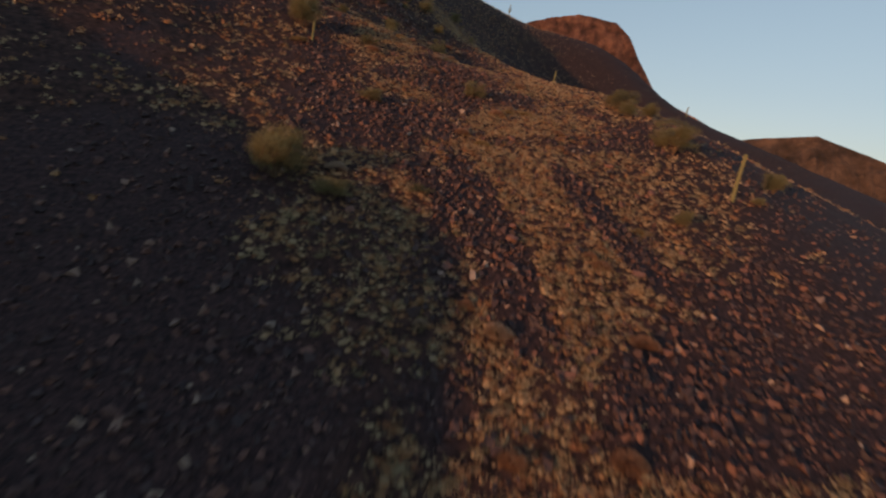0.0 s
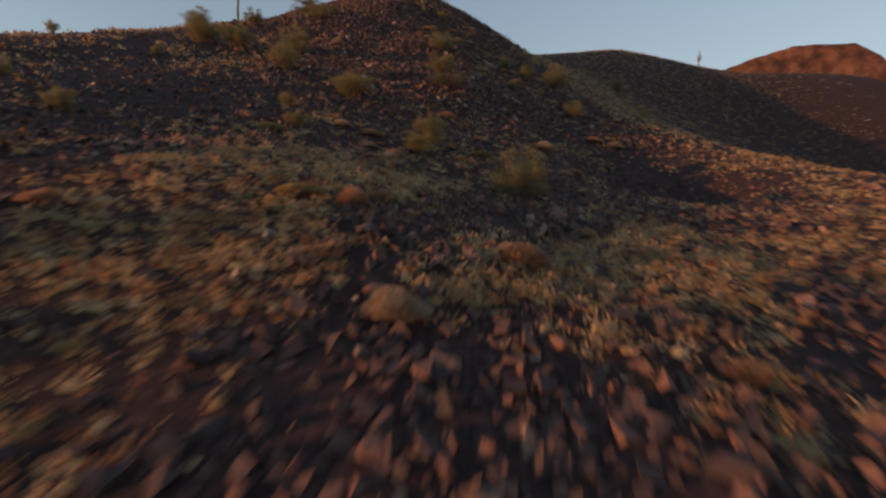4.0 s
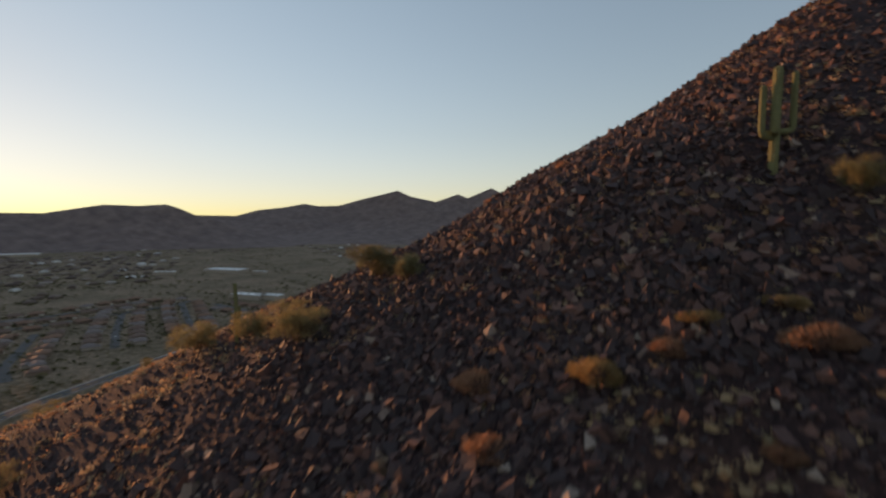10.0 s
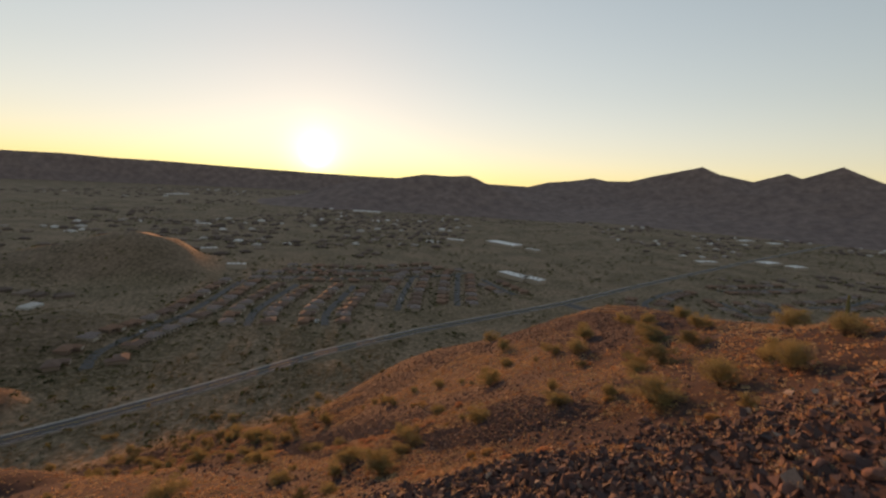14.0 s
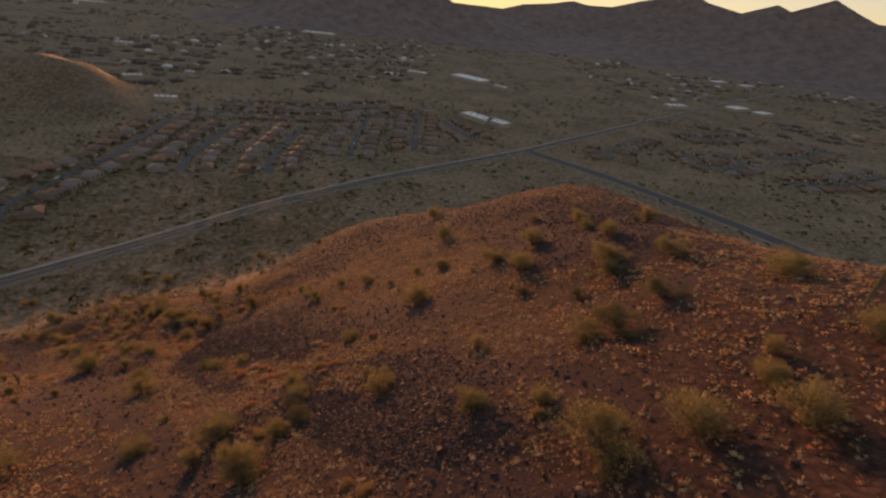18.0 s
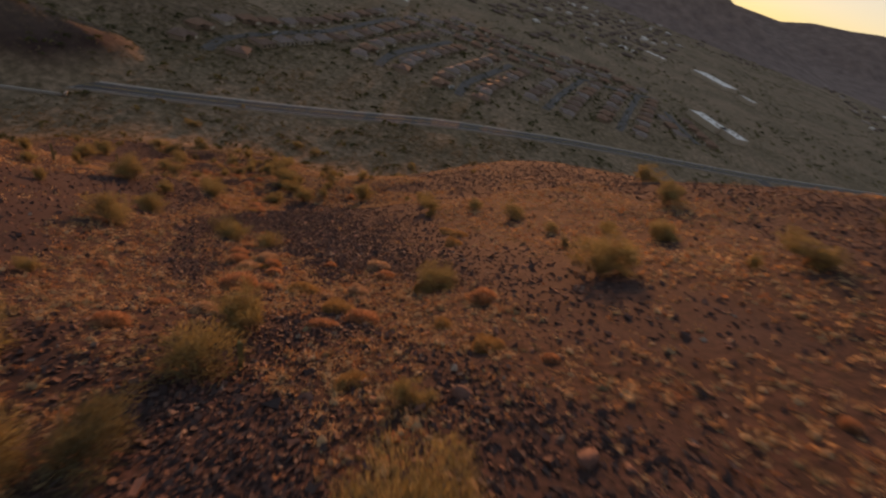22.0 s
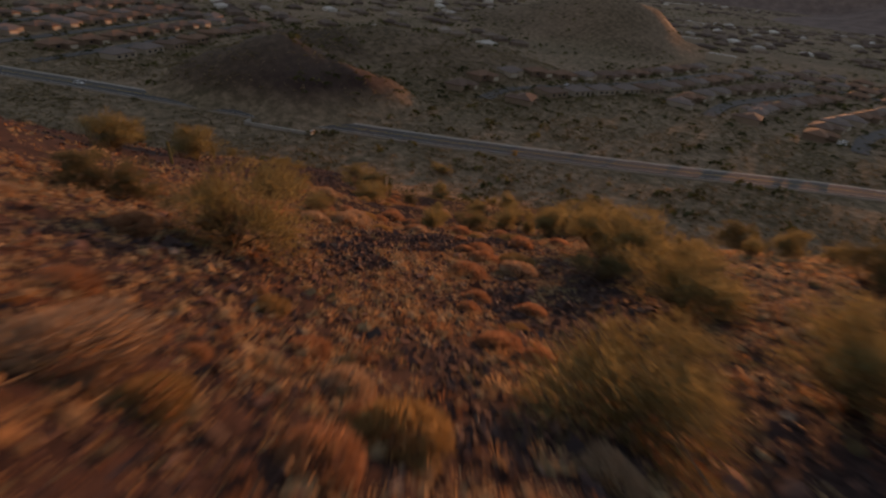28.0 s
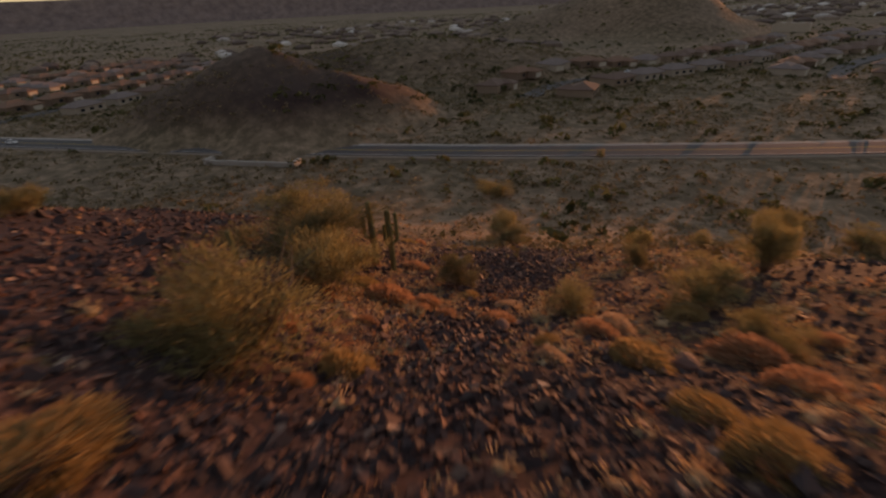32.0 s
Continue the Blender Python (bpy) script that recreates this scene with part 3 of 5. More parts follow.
# ---- loose cover of the hill ----
def near_line(x, y, pts):
    """Distance in plan from a bent line."""
    best = np.full(np.shape(x), 1e9)
    for (ax, ay), (bx, by) in zip(pts, pts[1:]):
        dx, dy = bx - ax, by - ay
        k = np.clip(((x - ax) * dx + (y - ay) * dy) / (dx * dx + dy * dy), 0, 1)
        best = np.minimum(best, np.hypot(x - ax - k * dx, y - ay - k * dy))
    return best


SPINE = ((-200, 30), (-150, 8), (-110, -2), (-60, -4), (-18, -2), (8, 24), (14, 55), (6, 84), (-10, 107), (-34, 132), (-67, 157), (-98, 174), (-128, 190), (-165, 205))


def sown(rng, n, reach, wanted, spine=SPINE, clear=0.0):
    """n spots within reach of the hill's spine, as thick as wanted(x, y) says, none within clear metres of it."""
    out = np.zeros((0, 2))
    line = np.array(spine, float)
    along = np.r_[0, np.cumsum(np.hypot(*np.diff(line, axis=0).T))]
    while len(out) < n:
        s = rng.uniform(0, along[-1], int(n * 1.5))
        p = np.stack([np.interp(s, along, line[:, 0]), np.interp(s, along, line[:, 1])], -1) + rng.normal(0, reach * 0.6, (len(s), 2))
        if clear:
            p = p[near_line(p[:, 0], p[:, 1], SPINE) > clear]
        out = np.concatenate([out, p[rng.uniform(0, 1, len(p)) < wanted(p[:, 0], p[:, 1])]])
    return out[:n]


def spun(rng, n):
    """n random turns, as matrices."""
    q = rng.normal(0, 1, (n, 4))
    q /= np.linalg.norm(q, axis=1, keepdims=True)
    w, x, y, z = q.T
    return np.stack([1 - 2 * (y * y + z * z), 2 * (x * y - z * w), 2 * (x * z + y * w), 2 * (x * y + z * w), 1 - 2 * (x * x + z * z), 2 * (y * z - x * w),
                     2 * (x * z - y * w), 2 * (y * z + x * w), 1 - 2 * (x * x + y * y)], -1).reshape(n, 3, 3)


WEDGE = np.array([(-0.5, -0.45, -0.4), (0.5, -0.45, -0.4), (0.0, 0.5, -0.4), (-0.45, -0.4, 0.4), (0.45, -0.4, 0.4), (0.0, 0.45, 0.4)])
WEDGE_FACES = np.array([(0, 2, 1), (3, 4, 5), (0, 1, 4), (0, 4, 3), (1, 2, 5), (1, 5, 4), (2, 0, 3), (2, 3, 5)])


def stones(rng, spots, small, large):
    """Angular broken stones, one at each spot: corners and faces."""
    n = len(spots)
    size = small + (large - small) * rng.uniform(0, 1, n) ** 2.2
    v = WEDGE[None] * rng.uniform(0.65, 1.2, (n, 6, 1)) + rng.normal(0, 0.08, (n, 6, 3))
    v = v * rng.uniform((0.9, 0.8, 0.65), (1.3, 1.2, 1.05), (n, 3))[:, None, :]
    v = np.einsum("nij,nkj->nki", spun(rng, n), v) * size[:, None, None]
    z = land(spots[:, 0], spots[:, 1]) + size * 0.1
    v += np.c_[spots, z][:, None, :]
    f = WEDGE_FACES[None] + 6 * np.arange(n)[:, None, None]
    return v.reshape(-1, 3), f.reshape(-1, 3)


RING = np.array([(math.cos(k * 1.2566), math.sin(k * 1.2566)) for k in range(5)])
HEART = np.array([(0, 0, 0.8)] + [(x * 0.72, y * 0.72, 0.58) for x, y in RING] + [(x, y, -0.05) for x, y in RING])
HEART_FACES = np.array([f for k in range(5) for f in ((0, 1 + k, 1 + (k + 1) % 5), (1 + k, 6 + k, 6 + (k + 1) % 5), (1 + k, 6 + (k + 1) % 5, 1 + (k + 1) % 5))])


def tufts(rng, spots, small, large, blades, width, hearts=True):
    """Rounded clumps of dry stalks, those near at hand round a dense heart, one at each spot: corners, faces and a shade for each clump."""
    n = len(spots)
    size = small + (large - small) * rng.uniform(0, 1, n) ** 1.6
    d = rng.normal(0, 1, (n, blades, 3))
    d[:, :, 2] = np.abs(d[:, :, 2]) * 0.9 + 0.2
    d /= np.linalg.norm(d, axis=2, keepdims=True)
    across = np.cross(d, rng.normal(0, 1, (n, blades, 3)))
    across /= np.linalg.norm(across, axis=2, keepdims=True)
    root = d * rng.uniform(0.3, 0.75, (n, blades, 1))
    tip = d * rng.uniform(0.85, 1.2, (n, blades, 1)) * (1, 1, 0.9)
    blade = np.stack([root, tip + across * width, tip - across * width], 2).reshape(n, blades * 3, 3)
    heart = HEART[None] * rng.uniform(0.35, 0.66, (n, 11, 1)) + rng.normal(0, 0.05, (n, 11, 3))
    stretch = rng.uniform((0.8, 0.8, 0.7), (1.2, 1.2, 1.1), (n, 3))
    m = 11 if hearts else 0
    v = np.concatenate([heart[:, :m], blade], 1) * (stretch * 0.5 * size[:, None])[:, None, :]
    v = v + np.c_[spots, land(spots[:, 0], spots[:, 1]) - 0.05][:, None, :]
    own = np.arange(m, m + blades * 3).reshape(-1, 3)
    f = (np.concatenate([HEART_FACES, own]) if hearts else own)[None] + (m + blades * 3) * np.arange(n)[:, None, None]
    shade = np.repeat(rng.uniform(0, 1, n), m + blades * 3)
    return v.reshape(-1, 3), f.reshape(-1, 3), shade


def shaded(ob, shade):
    layer = ob.data.attributes.new("kind_of_clump", "FLOAT", "POINT")
    layer.data.foreach_set("value", np.asarray(shade, np.float32))
    return ob


def clump_material(name, stops, through_light):
    m, t, b = nodes_of(name, 0.9)
    at = t.nodes.new("ShaderNodeAttribute")
    at.attribute_name = "kind_of_clump"
    c = ramp(t, at.outputs["Fac"], *stops)
    isl = t.nodes.new("ShaderNodeNewGeometry").outputs["Random Per Island"]
    mx = t.nodes.new("ShaderNodeMix")
    mx.data_type, mx.blend_type = "RGBA", "MULTIPLY"
    mx.inputs[0].default_value = 0.5
    t.links.new(c, mx.inputs[6])
    t.links.new(ramp(t, isl, (0.0, (0.5, 0.5, 0.5)), (1.0, (1.2, 1.2, 1.2))), mx.inputs[7])
    t.links.new(mx.outputs[2], b.inputs["Base Color"])
    tr = t.nodes.new("ShaderNodeBsdfTranslucent")
    t.links.new(mx.outputs[2], tr.inputs[0])
    sh = t.nodes.new("ShaderNodeMixShader")
    sh.inputs[0].default_value = through_light
    t.links.new(b.outputs[0], sh.inputs[1])
    t.links.new(tr.outputs[0], sh.inputs[2])
    t.links.new(sh.outputs[0], t.nodes["Material Output"].inputs[0])
    return m


MAT_STONE = per_piece("desert_varnished_stone", ((0.0, (0.055, 0.041, 0.042)), (0.5, (0.09, 0.06, 0.057)), (0.8, (0.135, 0.075, 0.063)), (0.96, (0.2, 0.105, 0.08)), (1.0, (0.36, 0.28, 0.22))), 0.75)
MAT_TUFT = clump_material("dry_straw", ((0.0, (0.34, 0.16, 0.085)), (0.3, (0.5, 0.3, 0.15)), (0.6, (0.6, 0.44, 0.26)), (0.82, (0.45, 0.35, 0.21)), (1.0, (0.22, 0.18, 0.1))), 0.45)
MAT_SCRUB = clump_material("grey_green_scrub", ((0.0, (0.115, 0.095, 0.046)), (0.4, (0.185, 0.148, 0.078)), (0.75, (0.27, 0.2, 0.11)), (1.0, (0.38, 0.275, 0.17))), 0.25)
MAT_TREE = clump_material("desert_tree_leaves", ((0.0, (0.06, 0.065, 0.025)), (0.5, (0.11, 0.105, 0.04)), (1.0, (0.19, 0.165, 0.065))), 0.25)

rng = np.random.default_rng(11)
def stony(x, y):
    return 0.14 + 0.86 * talus(x, y)


def stony_spur(x, y):
    return stony(x, y) * (y > 70)


def stony_west(x, y):
    return stony(x, y) * (y < 55) * (x < 60)


def stony_high(x, y):
    return stony(x, y) * (y < 60) * (x < 60) * (x > -62)


def pebbly(x, y):
    return (1 - talus(x, y)) * (0.3 + 0.7 * (fbm(x, y, 4, 2, 64) > 0.5))


# the north-eastern flank of the spur
FLANK = ((75, 105), (45, 165), (5, 205), (-40, 208), (-90, 208), (-145, 228))
for where, reach, n, small, large, spine in ((stony_spur, 15, 68000, 0.14, 0.36, SPINE), (pebbly, 15, 20000, 0.09, 0.24, SPINE), (stony_west, 27, 40000, 0.2, 0.6, SPINE), (stony_high, 24, 16000, 0.35, 1.0, SPINE), (stony, 45, 22000, 0.22, 0.55, SPINE), (stony, 90, 6500, 0.3, 0.7, SPINE), (stony, 36, 14000, 0.22, 0.55, FLANK)):
    v, f = stones(rng, sown(rng, n, reach, where, spine), small, large)
    tagged(solid("scree", v, f, MAT_STONE), "broken dark desert-varnished stones covering the slope", "scree", kind="stuff")


def grassy(x, y):
    bare = talus(x, y) * (1 - 0.8 * (y < 60) * (x > -110) * (fbm(x, y, 5, 2, 66) > 0.46))
    return 0.015 + 0.985 * (1 - bare) * np.clip(fbm(x, y, 7, 2, 61) * 2.6 - 0.5, 0.3, 1)


def grassy_spur(x, y):
    return (y > 62) * np.clip(1 - 1.3 * talus(x, y), 0.3 * (x > 2), 1) * np.clip(fbm(x, y, 5, 2, 63) * 3 - 0.8, 0.15, 1)


def grassy_west(x, y):
    return (x < -95) * (y < 60) * np.clip(1 - 1.4 * talus(x, y), 0.0, 1)


def grassy_south(x, y):
    return 0.3 + 0.7 * fbm(x, y, 9, 2, 62)


# the southern ridge
RIDGE = ((-70, -50), (-10, -75), (50, -85), (100, -115))
for where, reach, n, small, large, blades, width, spine, clear in ((grassy, 23, 20000, 0.35, 1.25, 26, 0.05, SPINE, 0), (grassy_spur, 17, 24000, 0.25, 0.7, 8, 0.12, SPINE, 0), (grassy_west, 18, 14000, 0.35, 0.95, 20, 0.07, SPINE, 0), (grassy, 46, 15000, 0.45, 1.4, 9, 0.1, SPINE, 14), (grassy, 85, 17000, 0.7, 1.7, 6, 0.26, SPINE, 30),
                                                                   (grassy, 38, 12000, 0.5, 1.5, 5, 0.12, FLANK, 18), (grassy_south, 55, 12000, 0.8, 1.7, 6, 0.26, RIDGE, 30)):
    v, f, c = tufts(rng, sown(rng, n, reach, where, spine, clear), small, large, blades, width, reach < 50)
    tagged(shaded(solid("dry_grass", v, f, MAT_TUFT), c), "rounded tufts of dry straw-coloured grass and brittlebush", "dry grass", kind="stuff")


# ---- boulders ----
def boulder(seed, label):
    r = np.random.default_rng(seed)
    bm = bmesh.new()
    bmesh.ops.create_icosphere(bm, subdivisions=2, radius=0.5)
    cuts = r.normal(0, 1, (9, 3))
    cuts /= np.linalg.norm(cuts, axis=1, keepdims=True)
    for vert in bm.verts:
        p = np.array(vert.co)
        for c in cuts:
            over = p @ c - r.uniform(0.27, 0.36)
            if over > 0:
                p = p - c * over * 0.9
        vert.co = p * (1.25, 0.95, 0.75)
    ob = part("boulder", bm, MAT_STONE, None)
    return tagged(ob, label, "boulder", "boulders on the slope")


BOULDERS = [boulder(70 + k, "angular dark brown boulder half sunk in the slope") for k in range(6)]
for x, y in sown(rng, 260, 24, lambda x, y: 0.25 + 0.75 * talus(x, y)):
    s = rng.uniform(0.5, 1.2)
    z = float(land(x, y)) + s * 0.1
    ob = copy_thing(BOULDERS[rng.integers(6)], Matrix.LocRotScale((x, y, z), Euler((rng.uniform(-0.4, 0.4), rng.uniform(-0.4, 0.4), rng.uniform(0, 6.28))), None))
    ob.scale = (s, s, s * rng.uniform(0.7, 1.0))
# rocks along the crest
for k in range(110):
    x, y, s = rng.uniform(4, 44), rng.uniform(8, 46), rng.uniform(0.55, 1.25)
    ob = copy_thing(BOULDERS[rng.integers(6)], Matrix.LocRotScale((x, y, float(land(x, y)) + s * 0.15), Euler((rng.uniform(-0.5, 0.5), rng.uniform(-0.5, 0.5), rng.uniform(0, 6.28))), None))
    ob.scale = (s, s, s * rng.uniform(0.8, 1.1))
for ob in BOULDERS:
    bpy.data.objects.remove(ob)


# ---- shrubs ----
def shrub(seed, size, height, label, material, twigs=7000):
    """An upright desert shrub: stems that fan out and a loose crown of fine twigs."""
    r = np.random.default_rng(seed)
    base = tagged(new("shrub"), label, "shrub", "desert shrubs on the hill")
    bm = bmesh.new()
    tips = []
    for k in range(13):
        a, lean = r.uniform(0, 6.28), r.uniform(0.15, 0.95)
        top = Vector((math.cos(a) * lean * size * 0.42, math.sin(a) * lean * size * 0.42, height * r.uniform(0.5, 0.8) * (1.05 - 0.45 * lean)))
        c = bmesh.ops.create_cone(bm, cap_ends=False, segments=5, radius1=0.05, radius2=0.012, depth=top.length)
        bmesh.ops.transform(bm, matrix=Matrix.Translation(top / 2) @ top.to_track_quat("Z", "Y").to_matrix().to_4x4(), verts=c["verts"])
        tips.append(np.array(top))
        for j in range(3):
            s = top * r.uniform(0.4, 0.8)
            e = Vector((r.normal(0, 0.2) * size, r.normal(0, 0.2) * size, height * r.uniform(0.15, 0.35)))
            c = bmesh.ops.create_cone(bm, cap_ends=False, segments=4, radius1=0.025, radius2=0.008, depth=e.length)
            bmesh.ops.transform(bm, matrix=Matrix.Translation(s + e / 2) @ e.to_track_quat("Z", "Y").to_matrix().to_4x4(), verts=c["verts"])
            tips.append(np.array(s + e))
    part("stem", bm, MAT_BARK, base)
    # the crown: loose clumps of twigs about the branch tips
    n = twigs
    k = 70
    lobes = 6
    a, far, top = r.uniform(0, 6.28, lobes), r.uniform(0.05, 0.36, lobes) * size, r.uniform(0.55, 0.92, lobes) * height
    which = r.integers(0, lobes, k)
    up = r.uniform(0.2, 1.0, k) ** 0.7
    reach = far[which] * (0.45 + 0.55 * up)
    hubs = np.stack([np.cos(a[which]) * reach, np.sin(a[which]) * reach, top[which] * up], -1) + r.normal(0, 1, (k, 3)) * (size * 0.1, size * 0.1, height * 0.05)
    hub = hubs[r.integers(0, k, n)]
    way = r.normal(0, 1, (n, 3)) + (0, 0, 0.35)
    way /= np.linalg.norm(way, axis=1, keepdims=True)
    c = hub + way * r.uniform(0.02, 1, (n, 1)) ** 0.6 * (size * 0.13, size * 0.13, height * 0.13)
    c[:, 2] = np.abs(c[:, 2] - 0.1) + 0.1
    way = way * 0.5 + c / np.linalg.norm(c, axis=1, keepdims=True)
    out = way + r.normal(0, 0.4, (n, 3)) + (0, 0, 0.35)
    out /= np.linalg.norm(out, axis=1, keepdims=True)
    side = np.cross(out, r.normal(0, 1, (n, 3)))
    side /= np.linalg.norm(side, axis=1, keepdims=True)
    ln, wd = r.uniform(0.12, 0.42, (n, 1)), r.uniform(0.008, 0.02, (n, 1))
    v = np.stack([c - side * wd, c + side * wd, c + out * ln], 1).reshape(-1, 3)
    solid("crown", v, np.arange(3 * n).reshape(-1, 3), material, False, base)
    return base


MAT_SHRUB_GREY = per_piece("grey_green_twigs", ((0.0, (0.13, 0.12, 0.06)), (1.0, (0.27, 0.24, 0.13))), 0.8, True, 3.0, 0.5)
KINDS = [shrub(1, 4.0, 3.7, "olive-yellow palo verde shrub with fine upright twigs", MAT_SHRUB), shrub(2, 3.6, 3.9, "tall olive-yellow palo verde shrub on stony ground", MAT_SHRUB),
         shrub(3, 4.4, 3.2, "spreading olive-yellow desert shrub among stones", MAT_SHRUB), shrub(4, 4.0, 3.0, "low grey-green creosote shrub on the slope", MAT_SHRUB_GREY),
         shrub(5, 3.8, 3.0, "thin dry yellowish shrub with bare twigs", MAT_SHRUB, 3600)]


def put(thing, x, y, turn=0.0, size=1.0, sink=0.1):
    z = float(land(x, y)) - sink
    ob = copy_thing(thing, Matrix.LocRotScale((x, y, z), Euler((0, 0, turn)), None))
    ob.scale = (size * rng.uniform(0.88, 1.2), size * rng.uniform(0.88, 1.2), size * rng.uniform(0.75, 1.1))
    return ob


def brittlebush(seed, label, material):
    """A low rounded bush of thin dry stems with a fluffy outline."""
    r = np.random.default_rng(seed)
    base = tagged(new("brittlebush"), label, "bush", "dry brittlebush clumps")
    n = 2600
    d = r.normal(0, 1, (n, 3))
    d[:, 2] = np.abs(d[:, 2]) * 0.85
    d /= np.linalg.norm(d, axis=1, keepdims=True)
    lobes = r.normal(0, 1, (7, 3))
    lobes /= np.linalg.norm(lobes, axis=1, keepdims=True)
    far = 0.36 + 0.16 * np.max(d @ lobes.T, axis=1, keepdims=True) ** 3
    side = np.cross(d, r.normal(0, 1, (n, 3)))
    side /= np.linalg.norm(side, axis=1, keepdims=True)
    root = d * far * r.uniform(0.5, 0.92, (n, 1))
    tip = d * far * r.uniform(0.85, 1.12, (n, 1)) + r.normal(0, 0.02, (n, 3))
    v = np.stack([root, tip - side * 0.011, tip + side * 0.011], 1) * (1.1, 1.1, 0.72)
    solid("crown", v.reshape(-1, 3), np.arange(3 * n).reshape(-1, 3), material, False, base)
    for k in range(3):
        bm = bmesh.new()
        a = r.uniform(0, 6.28)
        top = Vector((math.cos(a) * 0.25, math.sin(a) * 0.25, r.uniform(0.12, 0.32)))
        c = bmesh.ops.create_cone(bm, cap_ends=False, segments=5, radius1=0.014, radius2=0.006, depth=top.length)
        bmesh.ops.transform(bm, matrix=Matrix.Translation(top / 2) @ top.to_track_quat("Z", "Y").to_matrix().to_4x4(), verts=c["verts"])
        part("stem", bm, MAT_BARK, base)
    return base


MAT_RUST = per_piece("rust_dry_stems", ((0.0, (0.36, 0.19, 0.11)), (1.0, (0.62, 0.38, 0.24))), 0.85, True, 3.0, 0.62)
MAT_GOLD = per_piece("golden_dry_stems", ((0.0, (0.34, 0.23, 0.1)), (1.0, (0.55, 0.39, 0.19))), 0.85, True, 3.0, 0.62)
MAT_PALE = per_piece("pale_dry_stems", ((0.0, (0.4, 0.28, 0.19)), (1.0, (0.65, 0.5, 0.36))), 0.85, True, 3.0, 0.62)
BUSHES = [brittlebush(41, "rounded rust-brown dry brittlebush on stony ground", MAT_RUST), brittlebush(42, "golden dry grass clump beside dark scree", MAT_GOLD),
          brittlebush(43, "pale tan dry brittlebush among stones", MAT_PALE), brittlebush(44, "rust-tan dry bush with a fluffy outline", MAT_RUST)]
# dry bushes: place and width
BUSH_WEST_0 = (
    (-85.0, 6.5, 1.6), (-80.9, -10.3, 1.6), (-78.3, -4.6, 1.4), (-79.3, -12.8, 2.0), (-80.7, 6.8, 2.1), (-75.9, -9.2, 1.6), (-76.3, -14.8, 2.0), (-68.5, -13.5, 2.8), (-65.5, -1.5, 2.2), (-60.3, -25.7, 2.8),
)
BUSH_CREST_0 = (
    (-50.3, -3.4, 1.7), (-19.0, 2.9, 2.1), (-13.2, 1.3, 2.8), (-22.7, 6.5, 1.3), (-10.4, -0.4, 2.2), (-6.5, -5.4, 2.6), (-16.9, 6.5, 2.7), (-20.2, -5.5, 1.4), (-8.0, -0.6, 2.0), (-5.4, -3.2, 1.7), (-22.5, 1.0, 1.8), (-20.4, -1.2, 2.2), (-16.8, -5.7, 2.8), (-33.4, -16.7, 2.8), (-28.4, -14.8, 2.8), (-59.2, -23.1, 2.8), (-35.1, 18.0, 2.8), (-17.1, -15.0, 2.2), (-17.0, -11.2, 2.2),
)
BUSH_SPUR_0 = (
    (-18.5, 111.4, 2.1), (-20.8, 113.8, 2.5), (-22.6, 111.4, 2.1), (-4.7, 101.3, 1.7), (-23.8, 115.6, 2.3), (-3.2, 104.0, 2.3), (-25.4, 113.0, 2.8), (-5.9, 104.8, 2.6), (-28.3, 115.7, 2.4), (2.9, 112.8, 2.7), (-11.3, 107.4, 2.8), (-7.8, 135.3, 2.8), (-16.7, 105.2, 2.8), (-9.5, 141.2, 2.8), (-10.4, 119.1, 2.5), (-12.0, 143.9, 2.8),
)
BUSH_FOOT_0 = (
    (-72.2, 159.2, 1.5), (-55.0, 146.4, 1.4), (-72.6, 160.8, 2.2), (-131.2, 184.2, 2.4), (-75.6, 155.7, 2.6), (-57.0, 148.6, 1.1), (-105.2, 172.7, 2.8), (-104.4, 175.1, 2.2), (-76.4, 157.7, 0.9), (-103.5, 179.1, 2.1), (-126.1, 196.9, 2.2), (-59.5, 148.0, 1.8), (-77.0, 160.3, 1.2), (-134.3, 188.7, 1.0), (-127.8, 197.8, 2.0), (-134.7, 190.1, 1.8), (-106.2, 179.9, 2.4), (-80.0, 155.2, 1.8), (-60.1, 150.7, 2.4), (-110.6, 171.3, 2.2), (-88.0, 178.8, 2.8), (-80.1, 159.9, 1.2), (-102.5, 185.8, 2.2), (-132.8, 196.9, 1.2), (-109.1, 179.2, 1.5), (-111.0, 176.5, 2.4), (-104.9, 185.6, 2.6), (-99.0, 163.5, 2.8), (-91.8, 178.5, 2.8), (-134.2, 197.8, 1.1), (-131.6, 199.9, 2.0), (-112.6, 174.3, 1.8),
)
BUSH_FOOT_1 = (
    (-127.9, 202.9, 2.1), (-90.8, 180.9, 2.4), (-112.2, 178.5, 2.2), (-110.2, 182.2, 2.2), (-101.0, 167.3, 2.3), (-65.0, 154.1, 2.8), (-134.7, 201.3, 2.1), (-130.1, 204.8, 2.8), (-103.1, 191.7, 2.8), (-95.7, 180.6, 2.5), (-102.5, 170.7, 2.8), (-109.7, 188.3, 2.0), (-106.4, 192.8, 2.8), (-144.2, 195.3, 2.8), (-140.7, 200.9, 1.3), (-134.6, 207.7, 2.0), (-121.2, 175.0, 2.8), (-119.2, 183.5, 2.8), (-97.1, 187.3, 2.8), (-88.5, 174.5, 2.8), (-98.2, 194.1, 2.8), (-118.9, 198.6, 2.8), (-114.9, 181.3, 2.8), (-58.9, 186.0, 2.8), (-171.4, 209.7, 2.8),
)
